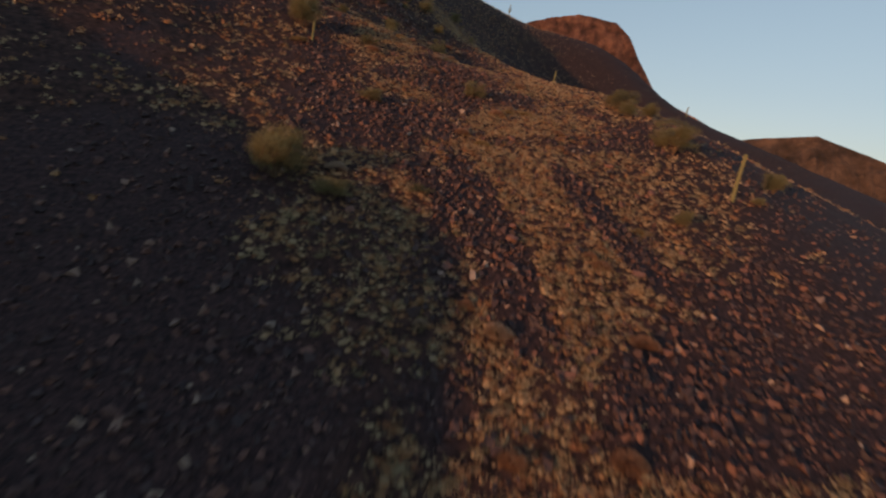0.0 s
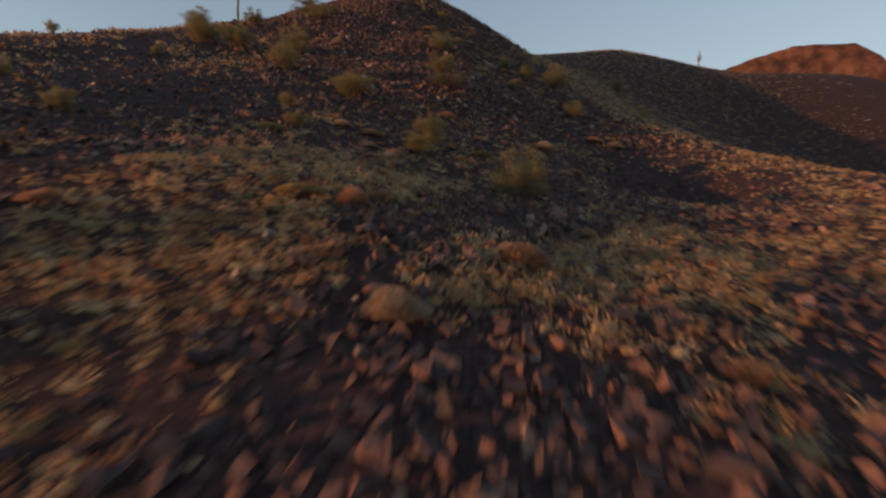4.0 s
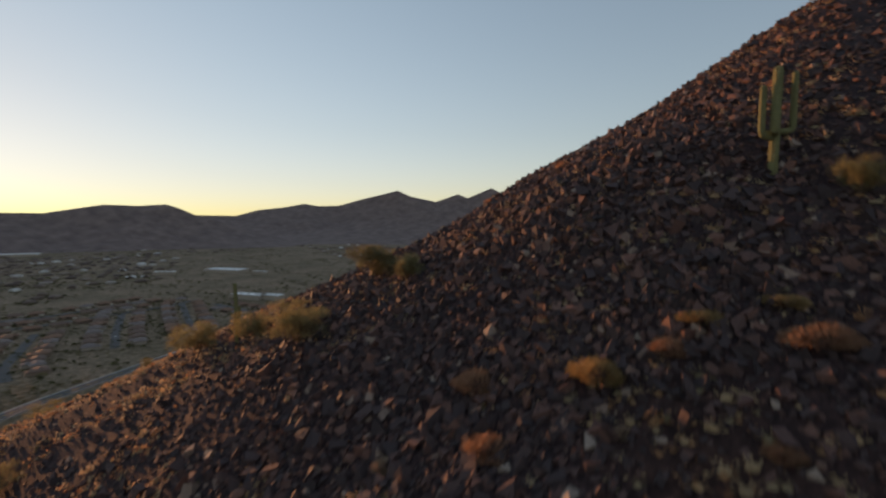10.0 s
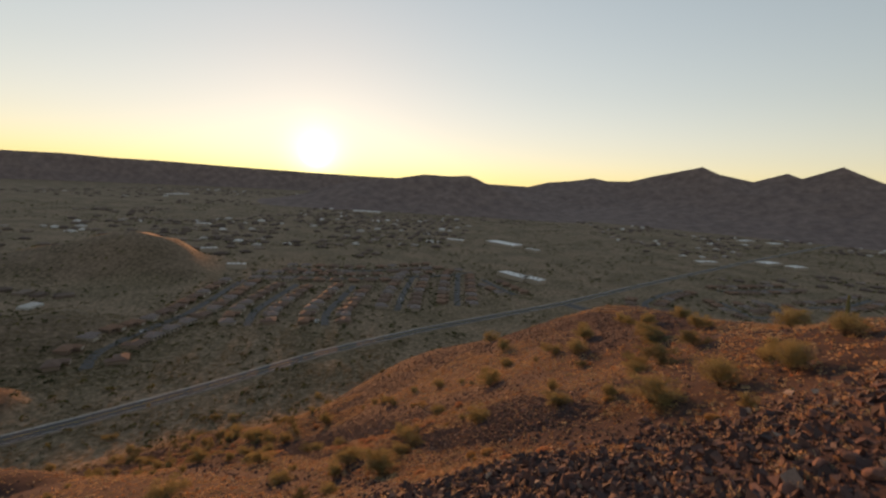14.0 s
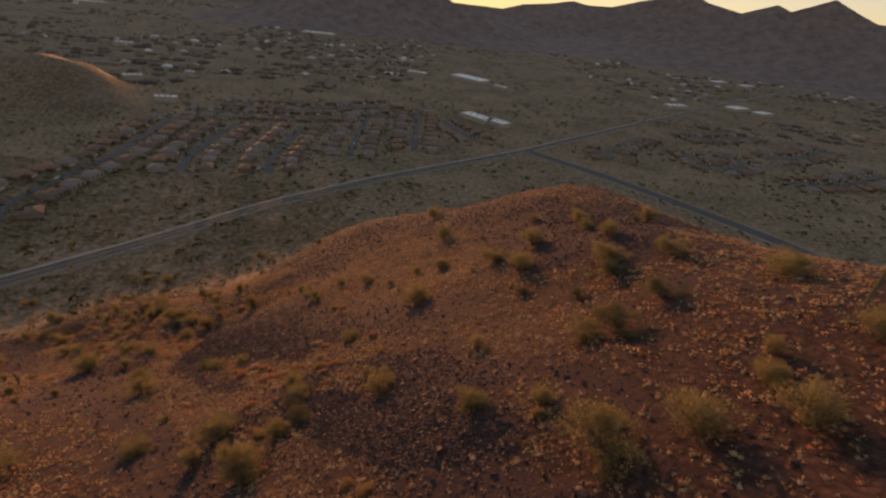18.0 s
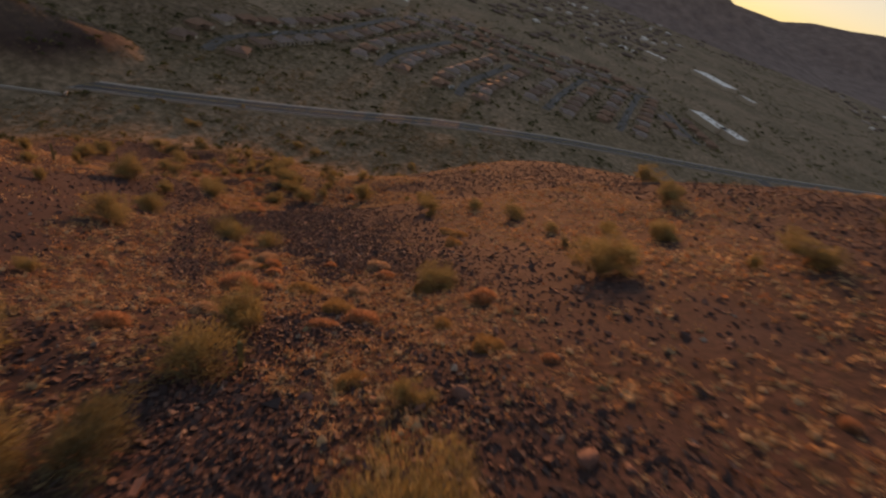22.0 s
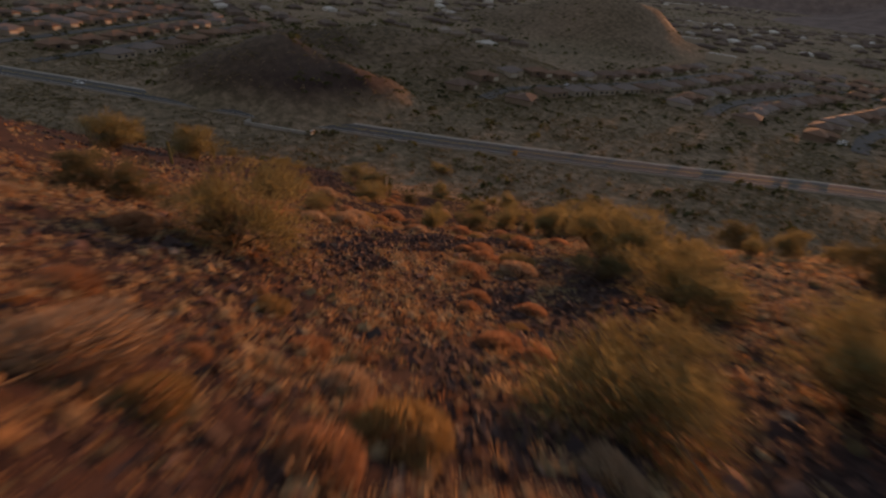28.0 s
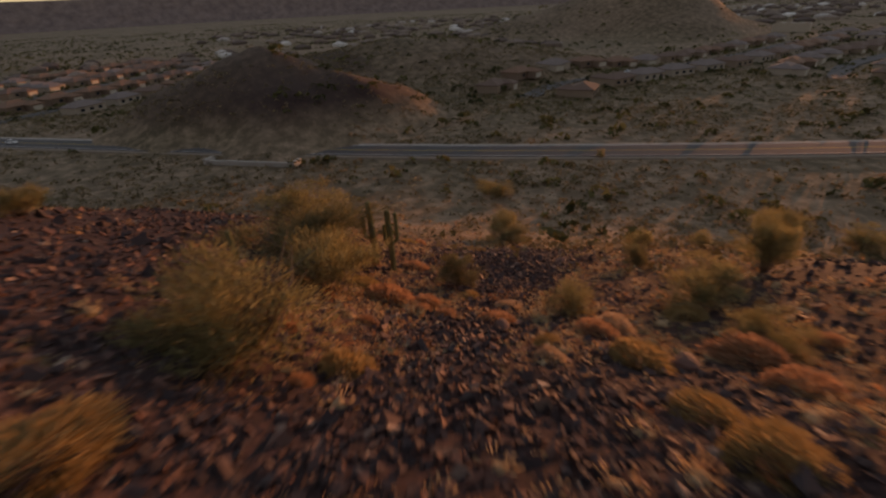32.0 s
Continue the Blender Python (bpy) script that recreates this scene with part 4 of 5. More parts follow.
for x, y, w in (*BUSH_WEST_0, *BUSH_CREST_0, *BUSH_SPUR_0, *BUSH_FOOT_0, *BUSH_FOOT_1):
    put(BUSHES[rng.choice(4, p=(0.3, 0.25, 0.2, 0.25))], x, y, rng.uniform(0, 6.28), w, 0.05)
for x, y in sown(rng, 190, 16, lambda x, y: 0.03 + 0.97 * (1 - talus(x, y))):
    put(BUSHES[rng.choice(4, p=(0.3, 0.25, 0.2, 0.25))], x, y, rng.uniform(0, 6.28), rng.uniform(0.9, 2.1), 0.05)
for ob in BUSHES:
    for o in (*ob.children, ob):
        bpy.data.objects.remove(o)

# shrubs of the western slope, the crest, the northern spur and its foot: place and width
WEST = (
    (-96, -5, 4.2), (-138, 20, 2.7), (-84, 2, 3.1), (-157, 20, 1.7), (-157, 27, 2.8), (-80, 1, 3.9), (-132, 4, 3.4), (-154, 31, 6.2), (-84, 13, 1.9), (-115, 25, 5.5), (-129, -25, 5.8), (-104, 24, 6.3), (-147, -20, 6.0), (-134, -23, 3.6),
)
CREST = (
    (-67, 10, 5.2), (-56, -2, 4.7), (-31, -2, 5.8), (-49, -1, 4.7), (-17, -11, 2.5), (-39, -15, 2.6), (3, -3, 3.0), (-59, 21, 7.5), (-23, 24, 7.4), (-45, 23, 7.2), (-14, 29, 7.5), (-24, -16, 3.3), (-23, -21, 3.3), (-47, 32, 7.5), (-25, 37, 3.9), (-50, -23, 4.0), (-47, 38, 6.2), (-30, 46, 5.4), (-28, -26, 5.6), (31, -64, 7.5),
)
SPUR = (
    (-9, 98, 4.3), (7, 89, 4.7), (-30, 122, 4.8), (-3, 115, 4.8), (-36, 121, 4.5), (-5, 86, 4.3), (-7, 84, 4.4), (4, 96, 2.4), (10, 126, 7.2), (19, 78, 4.7), (-7, 93, 6.0), (-17, 86, 6.2), (-6, 157, 6.4), (39, 90, 6.4), (35, 91, 5.9), (-9, 77, 7.0), (30, 69, 7.2), (-15, 163, 4.0), (46, 67, 7.5), (15, 147, 5.5), (2, 147, 3.4), (48, 98, 4.9), (32, 128, 7.5), (-39, 123, 4.4), (47, 74, 4.5), (-27, 167, 4.6), (28, 138, 5.9), (46, 112, 5.1), (59, 77, 6.7), (37, 141, 7.2), (47, 119, 7.3), (-31, 86, 5.5), (57, 117, 5.6), (-23, 160, 4.8), (16, 173, 7.5), (38, 68, 7.5), (51, 132, 6.4), (67, 101, 6.8), (41, 161, 5.7), (50, 142, 4.7), (50, 150, 5.7), (65, 145, 7.5), (12, 213, 7.5),
)
FOOT = (
    (-72, 168, 6.2), (-137, 188, 5.5), (-69, 177, 6.6), (-118, 168, 5.4), (-88, 160, 6.3), (-131, 207, 3.0), (-138, 203, 3.8), (-136, 211, 4.8), (-92, 193, 7.5), (-112, 167, 5.7), (-158, 178, 3.6), (-108, 205, 7.5), (-159, 194, 6.2), (-87, 190, 7.5), (-105, 169, 4.2), (-55, 122, 5.5), (-125, 211, 5.2), (-134, 153, 7.5), (-109, 212, 7.5), (-145, 192, 6.3), (-47, 111, 5.8), (-175, 226, 7.0), (-77, 133, 7.3), (-139, 162, 7.4), (-69, 146, 6.5), (-151, 192, 7.5), (-150, 281, 7.5), (-51, 82, 7.5), (-162, 280, 7.5), (-207, 247, 7.5), (-181, 230, 7.5), (-78, 182, 7.5), (-55, 186, 7.5), (-265, 152, 7.5), (-107, 321, 7.5),
)
taken = []
for x, y, w in (*WEST, *CREST, *SPUR, *FOOT):
    ob = put(KINDS[rng.choice(5, p=(0.3, 0.25, 0.2, 0.1, 0.15))], x, y, rng.uniform(0, 6.28), min(w, 7.5 if y > 60 else 5.6) / 3.5)
    ob.scale.z *= 0.62 if y > 60 else 0.75
    taken.append((x, y))
for x, y in sown(rng, 34, 16, lambda x, y: 1 - 0.6 * talus(x, y), ((-70, 192), (-102, 204), (-142, 222))):
    if min(math.hypot(x - a, y - b) for a, b in taken) > 3:
        put(KINDS[rng.integers(5)], x, y, rng.uniform(0, 6.28), rng.uniform(0.6, 1.35))
        taken.append((x, y))
for x, y in sown(rng, 130, 70, lambda x, y: 0.3 + 0.7 * (1 - talus(x, y))):
    if min(math.hypot(x - a, y - b) for a, b in taken) > 5 and float(near_line(x, y, SPINE)) > 14:
        put(KINDS[rng.integers(5)], x, y, rng.uniform(0, 6.28), rng.uniform(0.45, 1.0))
for ob in KINDS:
    for o in (*ob.children, ob):
        bpy.data.objects.remove(o)


# ---- saguaros ----
def ribbed(path, radius, ribs=11, dome=True):
    """A ribbed round stem along a path of points: corners and faces in a bmesh."""
    bm = bmesh.new()
    path = [Vector(p) for p in path]
    if dome:
        way = (path[-1] - path[-2]).normalized()
        end, r0 = path.pop(), radius
        stops = [(p, radius) for p in path] + [(end + way * radius * (k - 1), radius * math.sqrt(max(0.0, 1 - max(0, k) ** 2)) + 0.002) for k in (0.0, 0.4, 0.7, 0.9, 1.0)]
    else:
        stops = [(p, radius) for p in path]
    rings = []
    for i, (p, r) in enumerate(stops):
        a, b = stops[max(0, i - 1)][0], stops[min(len(stops) - 1, i + 1)][0]
        q = Vector((0, 0, 1)).rotation_difference(b - a)
        ring = []
        for k in range(ribs * 2):
            t = math.pi * k / ribs
            rr = r * (1.0 if k % 2 else 0.84)
            ring.append(bm.verts.new(p + q @ Vector((math.cos(t) * rr, math.sin(t) * rr, 0))))
        rings.append(ring)
    for lo, hi in zip(rings, rings[1:]):
        for k in range(ribs * 2):
            bm.faces.new((lo[k], lo[k - 1], hi[k - 1], hi[k]))
    bm.faces.new(rings[-1])
    bmesh.ops.recalc_face_normals(bm, faces=bm.faces)
    return bm


def saguaro(x, y, height, radius, arms, label, turn=0.0):
    """arms: height on the trunk, bearing in degrees, reach, top."""
    z = float(land(x, y)) - 0.15
    base = tagged(new("saguaro"), label, "cactus", "saguaro cacti")
    n = 9
    path = [(0.05 * math.sin(k * 0.5), 0.04 * math.sin(k * 0.35 + 1), height * k / n) for k in range(n + 1)]
    part("trunk", ribbed(path, radius), MAT_CACTUS, base)
    for h, bearing, reach, top in arms:
        a = radians(bearing)
        c, s = math.cos(a), math.sin(a)
        bend = [(radius * 0.4, 0.0), (reach * 0.6, 0.02), (reach * 0.92, 0.12), (reach, 0.32)]
        rest = [(reach, 0.32 + (top - h - 0.32) * k / 4) for k in range(1, 5)]
        part("arm", ribbed([(c * u, s * u, h + w) for u, w in bend + rest], radius * 0.68, 9), MAT_CACTUS, base)
    base.matrix_basis = Matrix.LocRotScale((x, y, z), Euler((0, 0, radians(turn))), None)
    return base


saguaro(3.4, 1.9, 7.2, 0.3, ((2.5, 160, 1.05, 5.9), (2.7, 205, 0.75, 6.7), (2.9, 330, 1.15, 6.9), (2.8, 110, 0.8, 5.5), (3.0, 20, 0.7, 6.2)), "tall saguaro cactus with five raised arms on dark scree")
saguaro(-26.5, 39.7, 7.2, 0.2, ((2.6, 40, 0.5, 4.6),), "slim saguaro cactus with one short arm on the crest")
saguaro(-158.0, -18.1, 5.6, 0.2, (), "single-stemmed saguaro cactus among dry grass")
saguaro(-94, -37, 3.4, 0.17, (), "single-stemmed saguaro cactus on the slope")
saguaro(-119, 24, 2.8, 0.17, (), "short saguaro cactus beside a shrub")
saguaro(89, -126, 7.0, 0.28, ((2.4, 90, 0.7, 4.6), (2.8, 270, 0.7, 5.2)), "many-armed saguaro cactus on a far crest")
saguaro(-3, -196, 5.6, 0.25, ((2.2, 0, 0.6, 3.8),), "saguaro cactus on a distant ridge line")
saguaro(65.4, 86, 5.5, 0.22, ((2.2, 30, 0.6, 3.9),), "saguaro cactus among shrubs on the stony crest")
saguaro(-5.0, 94.3, 2.4, 0.14, (), "young single-stemmed saguaro cactus beside a shrub")
saguaro(-92.0, 126.5, 4.0, 0.2, ((1.5, 60, 0.5, 2.5),), "saguaro cactus on the lower spur")
saguaro(-145.5, 164.7, 3.0, 0.18, ((1.1, 20, 0.5, 2.2), (1.2, 200, 0.5, 2.3)), "small branched saguaro cactus near the foot of the hill")
saguaro(-151.4, 197.2, 5.0, 0.2, ((2.2, 170, 0.55, 3.6), (2.4, 350, 0.5, 3.5), (2.3, 240, 0.5, 4.0)), "dark saguaro cactus with three arms, one of a pair")
saguaro(-150.7, 198.2, 4.8, 0.2, ((2.3, 350, 0.5, 3.9), (2.4, 60, 0.5, 4.6), (2.1, 200, 0.5, 3.6)), "dark saguaro cactus with upright arms, one of a pair")
saguaro(-148, 188.4, 1.9, 0.15, (), "short saguaro cactus behind a shrub")
saguaro(-82, 140, 1.8, 0.14, ((0.8, 80, 0.35, 1.4),), "small saguaro cactus on the stony spur")
saguaro(-127, 158.6, 2.9, 0.17, ((1.2, 120, 0.45, 2.1),), "saguaro cactus on the lower slope")

# ---- the valley: streets, houses, trees ----
MAT_STUCCO = [plain("tan_stucco", (0.3, 0.22, 0.16), 0.9, 0.12, 0.6), plain("pale_stucco", (0.4, 0.33, 0.26), 0.9, 0.1, 0.6), plain("brown_stucco", (0.22, 0.15, 0.11), 0.9, 0.12, 0.6)]
MAT_TILE = [plain("brown_roof_tiles", (0.2, 0.13, 0.1), 0.85, 0.25, 1.5), plain("grey_brown_roof_tiles", (0.24, 0.19, 0.17), 0.85, 0.25, 1.5), plain("rust_roof_tiles", (0.26, 0.15, 0.1), 0.85, 0.25, 1.5)]
MAT_WHITE = plain("white_roof_and_glint", (0.78, 0.77, 0.74), 0.6, 0.08, 0.2)
MAT_GLASS = plain("dark_window_glass", (0.03, 0.035, 0.04), 0.1, 0.1, 1.0)
MAT_DOOR = plain("painted_garage_door", (0.5, 0.44, 0.36), 0.6, 0.08, 2.0)
MAT_CONCRETE = plain("pale_concrete", (0.45, 0.41, 0.36), 0.9, 0.15, 0.7)


def block(bm, x0, x1, y0, y1, z0, z1, inset=0.0):
    v = [bm.verts.new((x, y, z0)) for x, y in ((x0, y0), (x1, y0), (x1, y1), (x0, y1))]
    v += [bm.verts.new((x, y, z1)) for x, y in ((x0 + inset, y0 + inset), (x1 - inset, y0 + inset), (x1 - inset, y1 - inset), (x0 + inset, y1 - inset))]
    for f in ((0, 3, 2, 1), (4, 5, 6, 7), (0, 1, 5, 4), (1, 2, 6, 5), (2, 3, 7, 6), (3, 0, 4, 7)):
        bm.faces.new([v[k] for k in f])


def hip(bm, x0, x1, y0, y1, z0, rise):
    """A hipped roof with a thick eave."""
    block(bm, x0, x1, y0, y1, z0, z0 + 0.25)
    w = min(x1 - x0, y1 - y0) / 2
    c = [bm.verts.new((x, y, z0 + 0.25)) for x, y in ((x0, y0), (x1, y0), (x1, y1), (x0, y1))]
    if x1 - x0 >= y1 - y0:
        a, b = bm.verts.new((x0 + w, (y0 + y1) / 2, z0 + rise)), bm.verts.new((x1 - w, (y0 + y1) / 2, z0 + rise))
        faces = ((c[0], c[1], b, a), (c[1], c[2], b), (c[2], c[3], a, b), (c[3], c[0], a))
    else:
        a, b = bm.verts.new(((x0 + x1) / 2, y0 + w, z0 + rise)), bm.verts.new(((x0 + x1) / 2, y1 - w, z0 + rise))
        faces = ((c[0], c[1], a), (c[1], c[2], b, a), (c[2], c[3], b), (c[3], c[0], a, b))
    for f in faces:
        bm.faces.new(f)


def house(k, wing):
    """A one-storey stucco house with a garage wing; its street lies towards -y."""
    base = tagged(new("house"), ("tan stucco bungalow under a brown tiled hip roof", "pale stucco bungalow under a grey-brown tiled roof", "brown stucco bungalow under a rust tiled roof")[k], "house", "houses in the valley")
    bm = bmesh.new()
    block(bm, -8, 8, -4, 7, -0.6, 3.0)
    block(bm, wing - 3.4, wing + 3.4, -9, -4, -0.6, 2.9)
    part("wall", bm, MAT_STUCCO[k], base)
    bm = bmesh.new()
    hip(bm, -8.6, 8.6, -4.6, 7.6, 3.0, 2.6)
    part("roof", bm, MAT_TILE[k], base)
    bm = bmesh.new()
    hip(bm, wing - 3.9, wing + 3.9, -9.5, 0.5, 2.9, 1.9)
    part("garage_roof", bm, MAT_TILE[k], base)
    bm = bmesh.new()
    block(bm, wing - 2.5, wing + 2.5, -9.08, -8.9, 0.0, 2.3)
    part("garage_door", bm, MAT_DOOR, base)
    for x, y0, y1 in ((-wing * 0.6, -4.06, -3.9), (-5, 6.9, 7.06), (0, 6.9, 7.06), (5, 6.9, 7.06)):
        bm = bmesh.new()
        block(bm, x - 1.1, x + 1.1, y0, y1, 0.8, 2.2)
        part("window", bm, MAT_GLASS, base)
    return base


HOUSES = [house(0, 4), house(1, -4), house(2, 4)]
STREETS = (((-300, 330), (-321, 362), (-322, 418), (-317, 483), (-331, 570), (-345, 660)), ((-236, 462), (-254, 509), (-258, 560), (-262, 660)),
           ((-160, 486), (-175, 532), (-176, 578), (-182, 680)), ((-95, 565), (-102, 640), (-108, 780)), ((-22, 610), (-28, 700), (-34, 820)), ((60, 700), (20, 770), (10, 800)),
           ((-350, 690), (-200, 720), (-60, 800), (-10, 850)), ((-330, 760), (-190, 790), (-80, 880)),
           ((355, 833), (300, 780), (249, 708), (246, 660)), ((385, 764), (388, 672), (430, 690), (460, 720), (470, 790)), ((420, 850), (500, 880), (600, 930)),
           ((520, 770), (600, 800), (700, 880)), ((480, 640), (580, 670), (690, 740)),
           ((-415, 105), (-480, 165), (-580, 250)), ((-450, 60), (-540, 140), (-640, 220)), ((-490, 20), (-590, 100), (-700, 190)))
MAT_STREET = plain("grey_street_asphalt", (0.13, 0.12, 0.115), 0.85, 0.2, 0.5)
plots = []
for pts in STREETS:
    _, fine = strip("street", pts, 8.5, 0.5, MAT_STREET, "grey residential street with kerbs")
    d = np.gradient(fine, axis=0)
    d /= np.hypot(*d.T)[:, None]
    for k in range(2, len(fine) - 1, 4):
        for side in (1, -1):
            x, y = fine[k] + np.array([-d[k, 1], d[k, 0]]) * side * 21
            if near_line(x, y, MAIN) > 42 and near_line(x, y, EAST) > 35 and float(broad(x, y)) < VALLEY + 4 and all(math.hypot(x - a, y - b) > 19.5 for a, b in plots):
                plots.append((x, y))
                turn = math.atan2(d[k, 1], d[k, 0]) + (0 if side > 0 else math.pi)
                copy_thing(HOUSES[rng.integers(3)], Matrix.LocRotScale((x, y, float(land(x, y)) + 0.3), Euler((0, 0, turn + rng.normal(0, 0.05))), None))
for ob in HOUSES:
    for o in (*ob.children, ob):
        bpy.data.objects.remove(o)


def hall(x, y, length, width, turn, label, height=7.0):
    """A flat-roofed commercial building with a parapet and roof units."""
    base = tagged(new("commercial_building"), label, "building")
    bm = bmesh.new()
    block(bm, -length / 2, length / 2, -width / 2, width / 2, -1, height)
    part("wall", bm, MAT_STUCCO[1], base)
    bm = bmesh.new()
    block(bm, -length / 2 + 0.6, length / 2 - 0.6, -width / 2 + 0.6, width / 2 - 0.6, height - 0.3, height + 0.12)
    part("roof", bm, MAT_WHITE, base, "white flat roof membrane")
    for s in (-1, 1):
        bm = bmesh.new()
        block(bm, -length / 2, length / 2, s * width / 2 - 0.3, s * width / 2 + 0.3, height, height + 0.9)
        part("parapet", bm, MAT_STUCCO[1], base)
    for k in range(3):
        bm = bmesh.new()
        block(bm, (k - 1) * length / 4 - 1.6, (k - 1) * length / 4 + 1.6, -1.4, 1.4, height, height + 1.5, 0.1)
        part("roof_unit", bm, MAT_CONCRETE, base)
    base.matrix_basis = pose(x, y, VALLEY, 0, 0, turn)


# last two halls: white roof colour stands in for a sun glint
for x, y, l, w, t in ((65, 828, 60, 26, -47), (97, 806, 38, 24, -47), (62, 1262, 95, 48, -42), (130, 1176, 34, 20, -45), (-69, 1260, 46, 26, -14), (-785, 2222, 270, 60, -5), (-515, 2034, 120, 60, 0),
                      (730, 1243, 60, 34, 30), (772, 1203, 50, 30, 30), (550, 1179, 56, 24, 20), (986, 1842, 80, 34, 35), (1066, 1804, 70, 34, 35), (-524, 862, 30, 18, 40), (-399, 735, 30, 16, 20),
                      (-565, 800, 26, 18, 60), (-766, 1226, 40, 24, 10), (-1607, 2344, 120, 60, 60), (-1880, 4100, 160, 120, 60)):
    hall(x, y, l, w, t, "flat-roofed pale commercial building in the valley")

# houses too far off to tell apart
far_v, far_f, far_spots = [], [], []
BOX = np.array([(-8, -6, 0), (8, -6, 0), (8, 6, 0), (-8, 6, 0), (-8, -6, 3.2), (8, -6, 3.2), (8, 6, 3.2), (-8, 6, 3.2), (-3, 0, 5.6), (3, 0, 5.6)], float)
BOX_F = np.array([(0, 1, 5), (0, 5, 4), (1, 2, 6), (1, 6, 5), (2, 3, 7), (2, 7, 6), (3, 0, 4), (3, 4, 7), (4, 5, 9), (4, 9, 8), (5, 6, 9), (6, 7, 8), (6, 8, 9), (7, 4, 8)])
for (x0, x1, y0, y1), n in (((-1300, -60, 880, 1900), 800), ((-2200, 200, 1900, 3300), 900), ((450, 1500, 950, 2600), 900), ((-1500, -480, 250, 900), 260), ((-1000, -600, -100, 300), 130)):
    for x, y in rng.uniform((x0, y0), (x1, y1), (n, 2)):
        x, y = round(x / 27) * 27 + rng.uniform(-4, 4), round(y / 42) * 42 + rng.uniform(-4, 4)
        if fbm(x, y, 300, 2, 77) > 0.42 and near_line(x, y, MAIN) > 50 and float(broad(x, y)) < VALLEY + 5:
            a, s = rng.choice((0.1, 1.67, 0.8)), rng.uniform(0.8, 1.25)
            p = BOX * (s, s, 1)
            far_f.append(BOX_F + 10 * len(far_v))
            far_spots.append((x, y))
            far_v.append(np.c_[p[:, 0] * math.cos(a) - p[:, 1] * math.sin(a) + x, p[:, 0] * math.sin(a) + p[:, 1] * math.cos(a) + y, p[:, 2] + VALLEY])
MAT_FARHOUSE = per_piece("assorted_house_paint", ((0.0, (0.12, 0.085, 0.07)), (0.5, (0.2, 0.145, 0.115)), (0.88, (0.3, 0.23, 0.18)), (1.0, (0.78, 0.75, 0.7))), 0.8, True, 0.3)
tagged(solid("far_houses", np.concatenate(far_v), np.concatenate(far_f), MAT_FARHOUSE), "suburban houses far across the valley", "houses", kind="stuff")


def valley_spots(n, wanted):
    out = np.zeros((0, 2))
    while len(out) < n:
        r = rng.uniform(0, 1, n * 3) ** 0.6 * 2200
        a = rng.uniform(-1.75, 0.95, n * 3)
        p = np.c_[-60 + np.sin(a) * r, 60 + np.cos(a) * r]
        ok = ((broad(p[:, 0], p[:, 1]) < VALLEY + 9) | (p[:, 0] < -240) | (p[:, 1] > 345)) & (near_line(p[:, 0], p[:, 1], MAIN) > 9) & (near_line(p[:, 0], p[:, 1], EAST) > 12)
        out = np.concatenate([out, p[ok & (rng.uniform(0, 1, len(p)) < wanted(p[:, 0], p[:, 1]))]])
    return out[:n]


yards = np.array(plots + [p for p in far_spots if math.hypot(*p) < 1300])
by_house = np.repeat(yards, 13, axis=0) + rng.normal(0, 11, (13 * len(yards), 2))
by_house = by_house[near_line(by_house[:, 0], by_house[:, 1], MAIN) > 12]
v, f, c = tufts(rng, by_house, 2.0, 5.0, 16, 0.45, False)
tagged(shaded(solid("garden_trees", v, f, MAT_TREE), c), "small garden trees round the valley houses", "trees", kind="stuff")
v, f, c = tufts(rng, valley_spots(15000, lambda x, y: np.clip(fbm(x, y, 90, 3, 91) * 4 - 1.5, 0.05, 1)), 2.0, 6.5, 14, 0.45, False)
tagged(shaded(solid("valley_trees", v, f, MAT_TREE), c), "dark green desert trees between the houses", "trees", kind="stuff")
v, f, c = tufts(rng, valley_spots(44000, lambda x, y: np.exp(-((near_line(x, y, MAIN) / 230) ** 2)) * np.clip(fbm(x, y, 25, 3, 95) * 3 - 0.9, 0.05, 1)), 0.7, 2.6, 6, 0.45, False)
tagged(shaded(solid("desert_scrub", v, f, MAT_SCRUB), c), "grey-green scrub dotted over the dry valley floor", "scrub", kind="stuff")

flat_ground = rng.uniform((-470, 20), (-60, 470), (90000, 2))
keep = (broad(flat_ground[:, 0], flat_ground[:, 1]) < VALLEY + 22) & (near_line(flat_ground[:, 0], flat_ground[:, 1], MAIN) > 8.5) & (rng.uniform(0, 1, len(flat_ground)) < np.clip(fbm(flat_ground[:, 0], flat_ground[:, 1], 30, 4, 97) * 3.5 - 1.2, 0.1, 1))
v, f, c = tufts(rng, flat_ground[keep][:30000], 0.8, 2.6, 6, 0.4, False)
tagged(shaded(solid("desert_scrub", v, f, MAT_SCRUB), c), "dense low olive-brown scrub beside the desert road", "scrub", kind="stuff")

# culvert under the road
culvert = tagged(new("culvert"), "long pale concrete culvert wall beside the road", "culvert")
bm = bmesh.new()
block(bm, -15, 15, -0.4, 0.4, -2.0, 1.0)
part("wall", bm, MAT_CONCRETE, culvert)
for s in (-1, 1):
    bm = bmesh.new()
    block(bm, s * 15 - 0.5, s * 15 + 0.5, -0.7, 3.5, -2.0, 1.3)
    part("pier", bm, MAT_CONCRETE, culvert)
culvert.matrix_basis = pose(-271, 202, VALLEY + 0.4, 0, 0, 47)


# ---- a fallen branch on the scree ----
MAT_DEAD = plain("bleached_dead_wood", (0.5, 0.43, 0.35), 0.9, 0.2, 6.0)


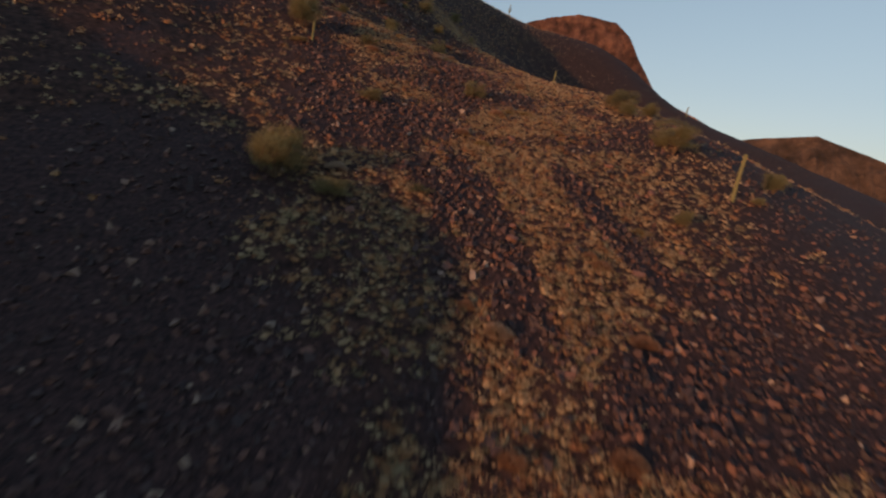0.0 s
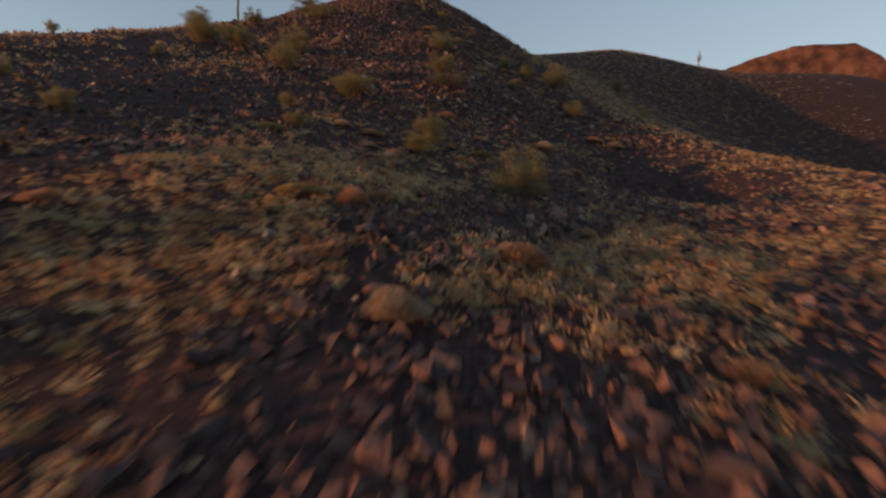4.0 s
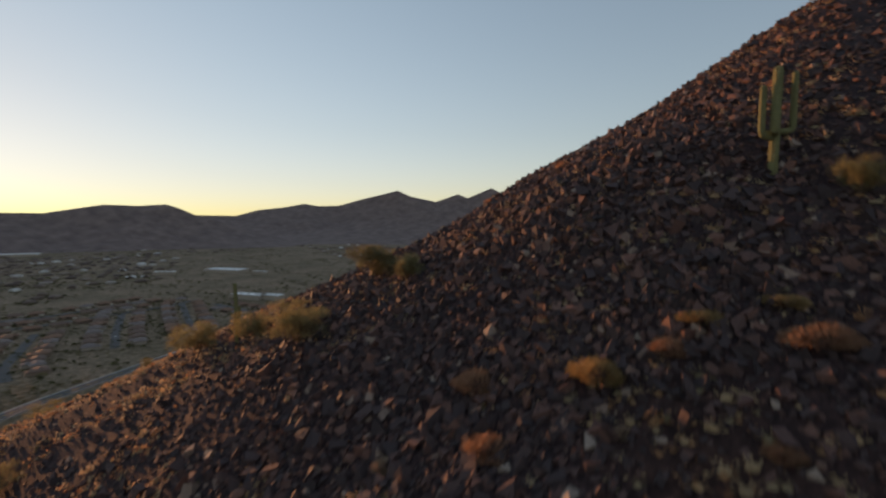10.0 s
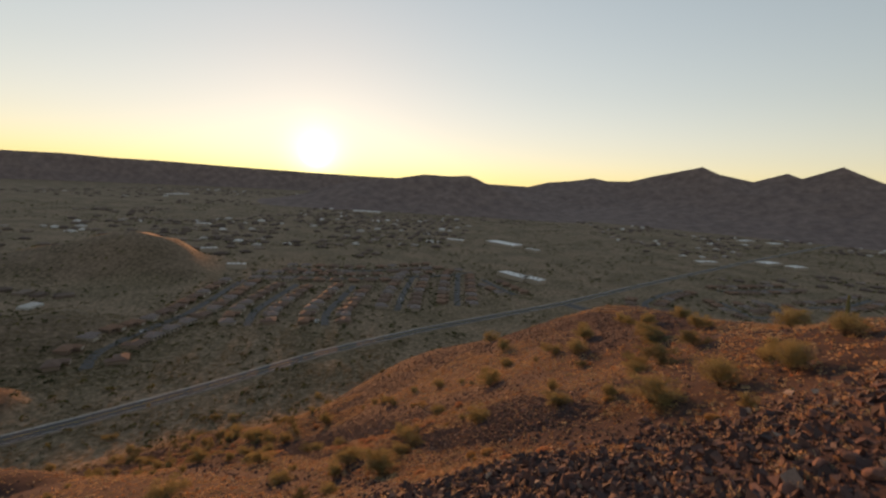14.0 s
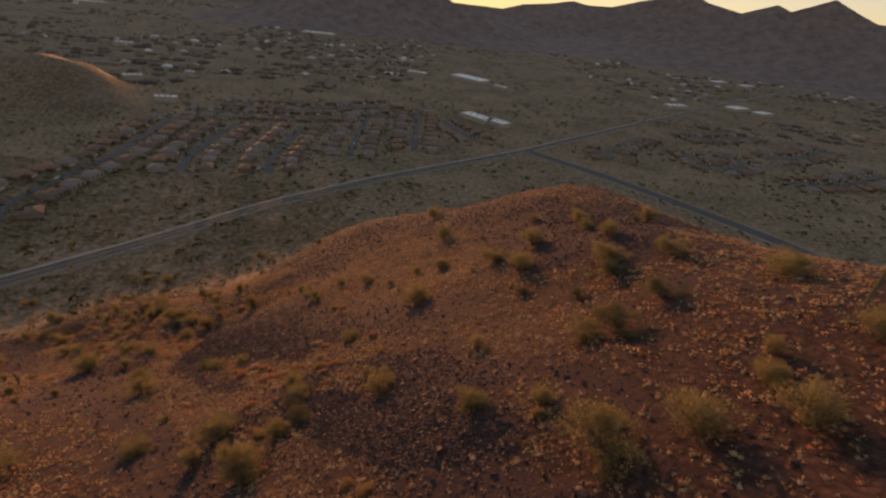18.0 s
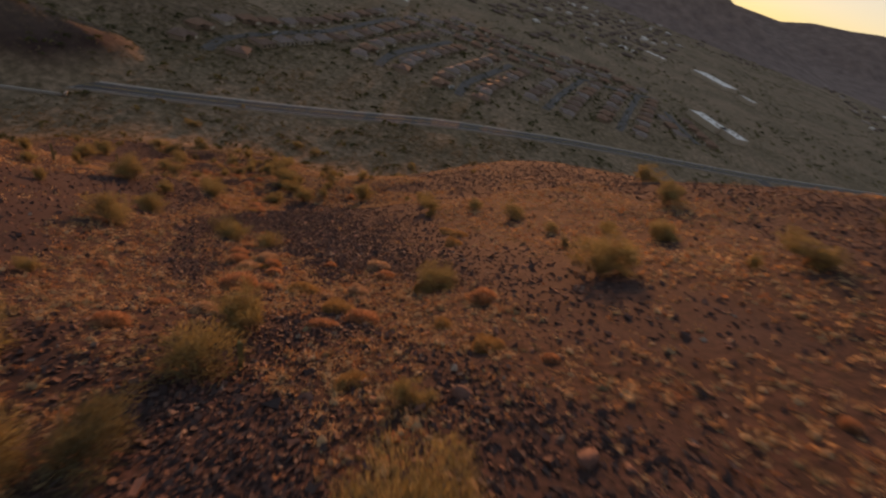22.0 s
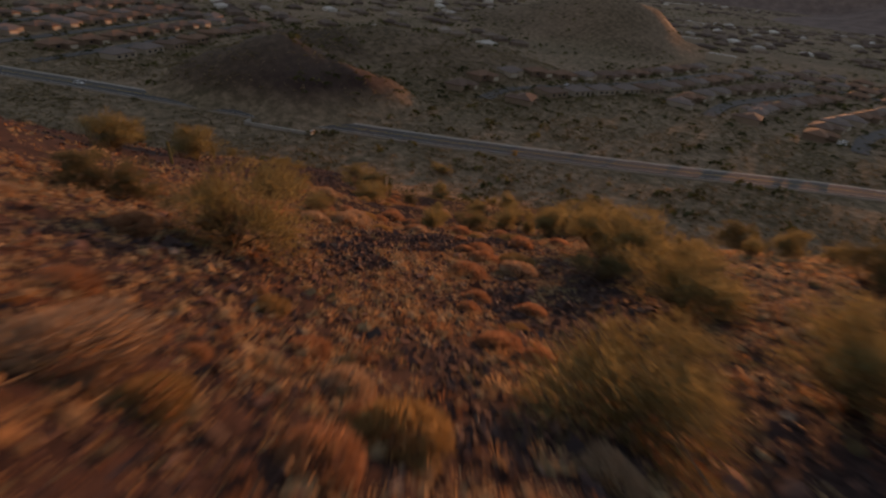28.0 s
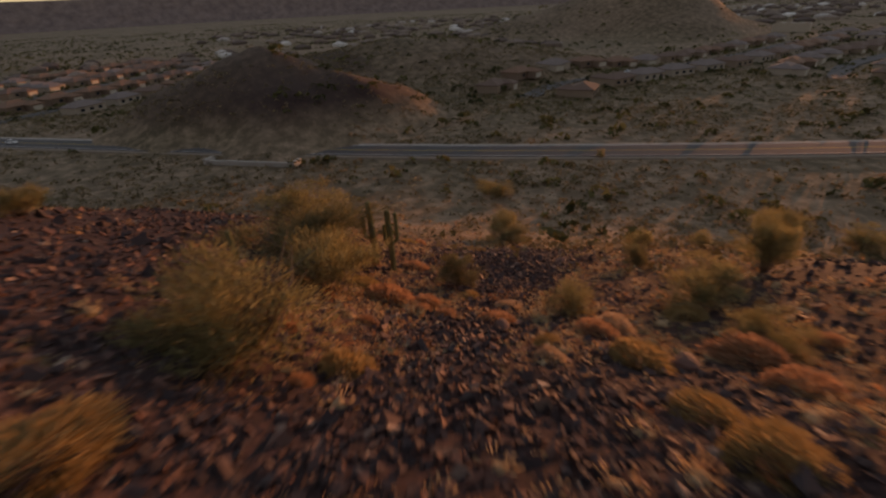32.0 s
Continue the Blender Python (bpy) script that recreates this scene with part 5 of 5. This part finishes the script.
def fallen_branch(hx, hy, way, size, label):
    branch = tagged(new("fallen_branch"), label, "branch", "fallen branches")
    for name, turn, length, thick, start in (("stem", 0, 5.2, 0.13, 0.0), ("twig", 32, 1.6, 0.06, 1.6), ("twig", -38, 1.4, 0.05, 2.6), ("twig", 22, 1.1, 0.04, 3.6), ("twig", 92, 1.3, 0.06, 0.4)):
        x0, y0 = hx + math.cos(radians(way)) * start * size, hy + math.sin(radians(way)) * start * size
        a = radians(way + turn)
        ends = []
        for s in np.linspace(0, 1, 7):
            x, y = x0 + math.cos(a) * length * size * s, y0 + math.sin(a) * length * size * s
            ends.append(Vector((x + 0.08 * math.sin(5 * s + start), y, float(land(x, y)) + 0.22 + 0.1 * math.sin(3 * s + start))))
        part(name, ribbed(ends, thick * 0.8 * size, 4), MAT_DEAD, branch)


fallen_branch(-25.8, -9.0, -112, 1.0, "bleached bare fallen branch lying on dark scree")
fallen_branch(-49.5, -11.5, -120, 0.6, "short forked dead branch bleached pale on scree")


# ---- parked and passing cars ----
MAT_TYRE = plain("black_tyre_rubber", (0.02, 0.02, 0.02), 0.9, 0.1, 4.0)
PAINT = {"white": plain("white_car_paint", (0.8, 0.8, 0.78), 0.3, 0.04, 1.0), "silver": plain("silver_car_paint", (0.5, 0.5, 0.5), 0.3, 0.04, 1.0), "dark": plain("dark_car_paint", (0.05, 0.05, 0.06), 0.3, 0.05, 1.0)}


def car(x, y, turn, paint, label):
    base = tagged(new("car"), label, "car", "cars in the valley")
    bm = bmesh.new()
    block(bm, -2.2, 2.2, -0.88, 0.88, 0.3, 0.95, 0.08)
    part("body", bm, PAINT[paint], base)
    bm = bmesh.new()
    block(bm, -1.7, 1.0, -0.8, 0.8, 0.95, 1.45, 0.3)
    part("cabin_glass", bm, MAT_GLASS, base)
    bm = bmesh.new()
    block(bm, -1.4, 0.7, -0.52, 0.52, 1.44, 1.5, 0.05)
    part("roof", bm, PAINT[paint], base)
    for wx in (-1.35, 1.35):
        for wy in (-0.82, 0.82):
            bm = bmesh.new()
            bmesh.ops.create_cone(bm, cap_ends=True, segments=14, radius1=0.33, radius2=0.33, depth=0.22, matrix=Matrix.Translation((wx, wy, 0.33)) @ Matrix.Rotation(radians(90), 4, "X"))
            part("wheel", bm, MAT_TYRE, base)
    base.matrix_basis = pose(x, y, VALLEY + 0.61 if near_line(x, y, MAIN) < 7 else float(land(x, y)) + 0.25, 0, 0, turn)


car(-359.5, 129, 48, "white", "white car driving on the desert road")
for x, y, turn, paint in ((-247, 552, 80, "white"), (-242, 534, 10, "white"), (-200, 516, 60, "silver"), (-174, 500, 70, "white"), (-172, 493, 20, "white"), (-244, 547, 30, "silver"), (-318, 470, 85, "dark"), (-322, 420, 88, "white"), (-100, 620, 95, "white"), (-26, 680, 95, "silver")):
    car(x, y, turn, paint, paint + " car parked on a residential street")
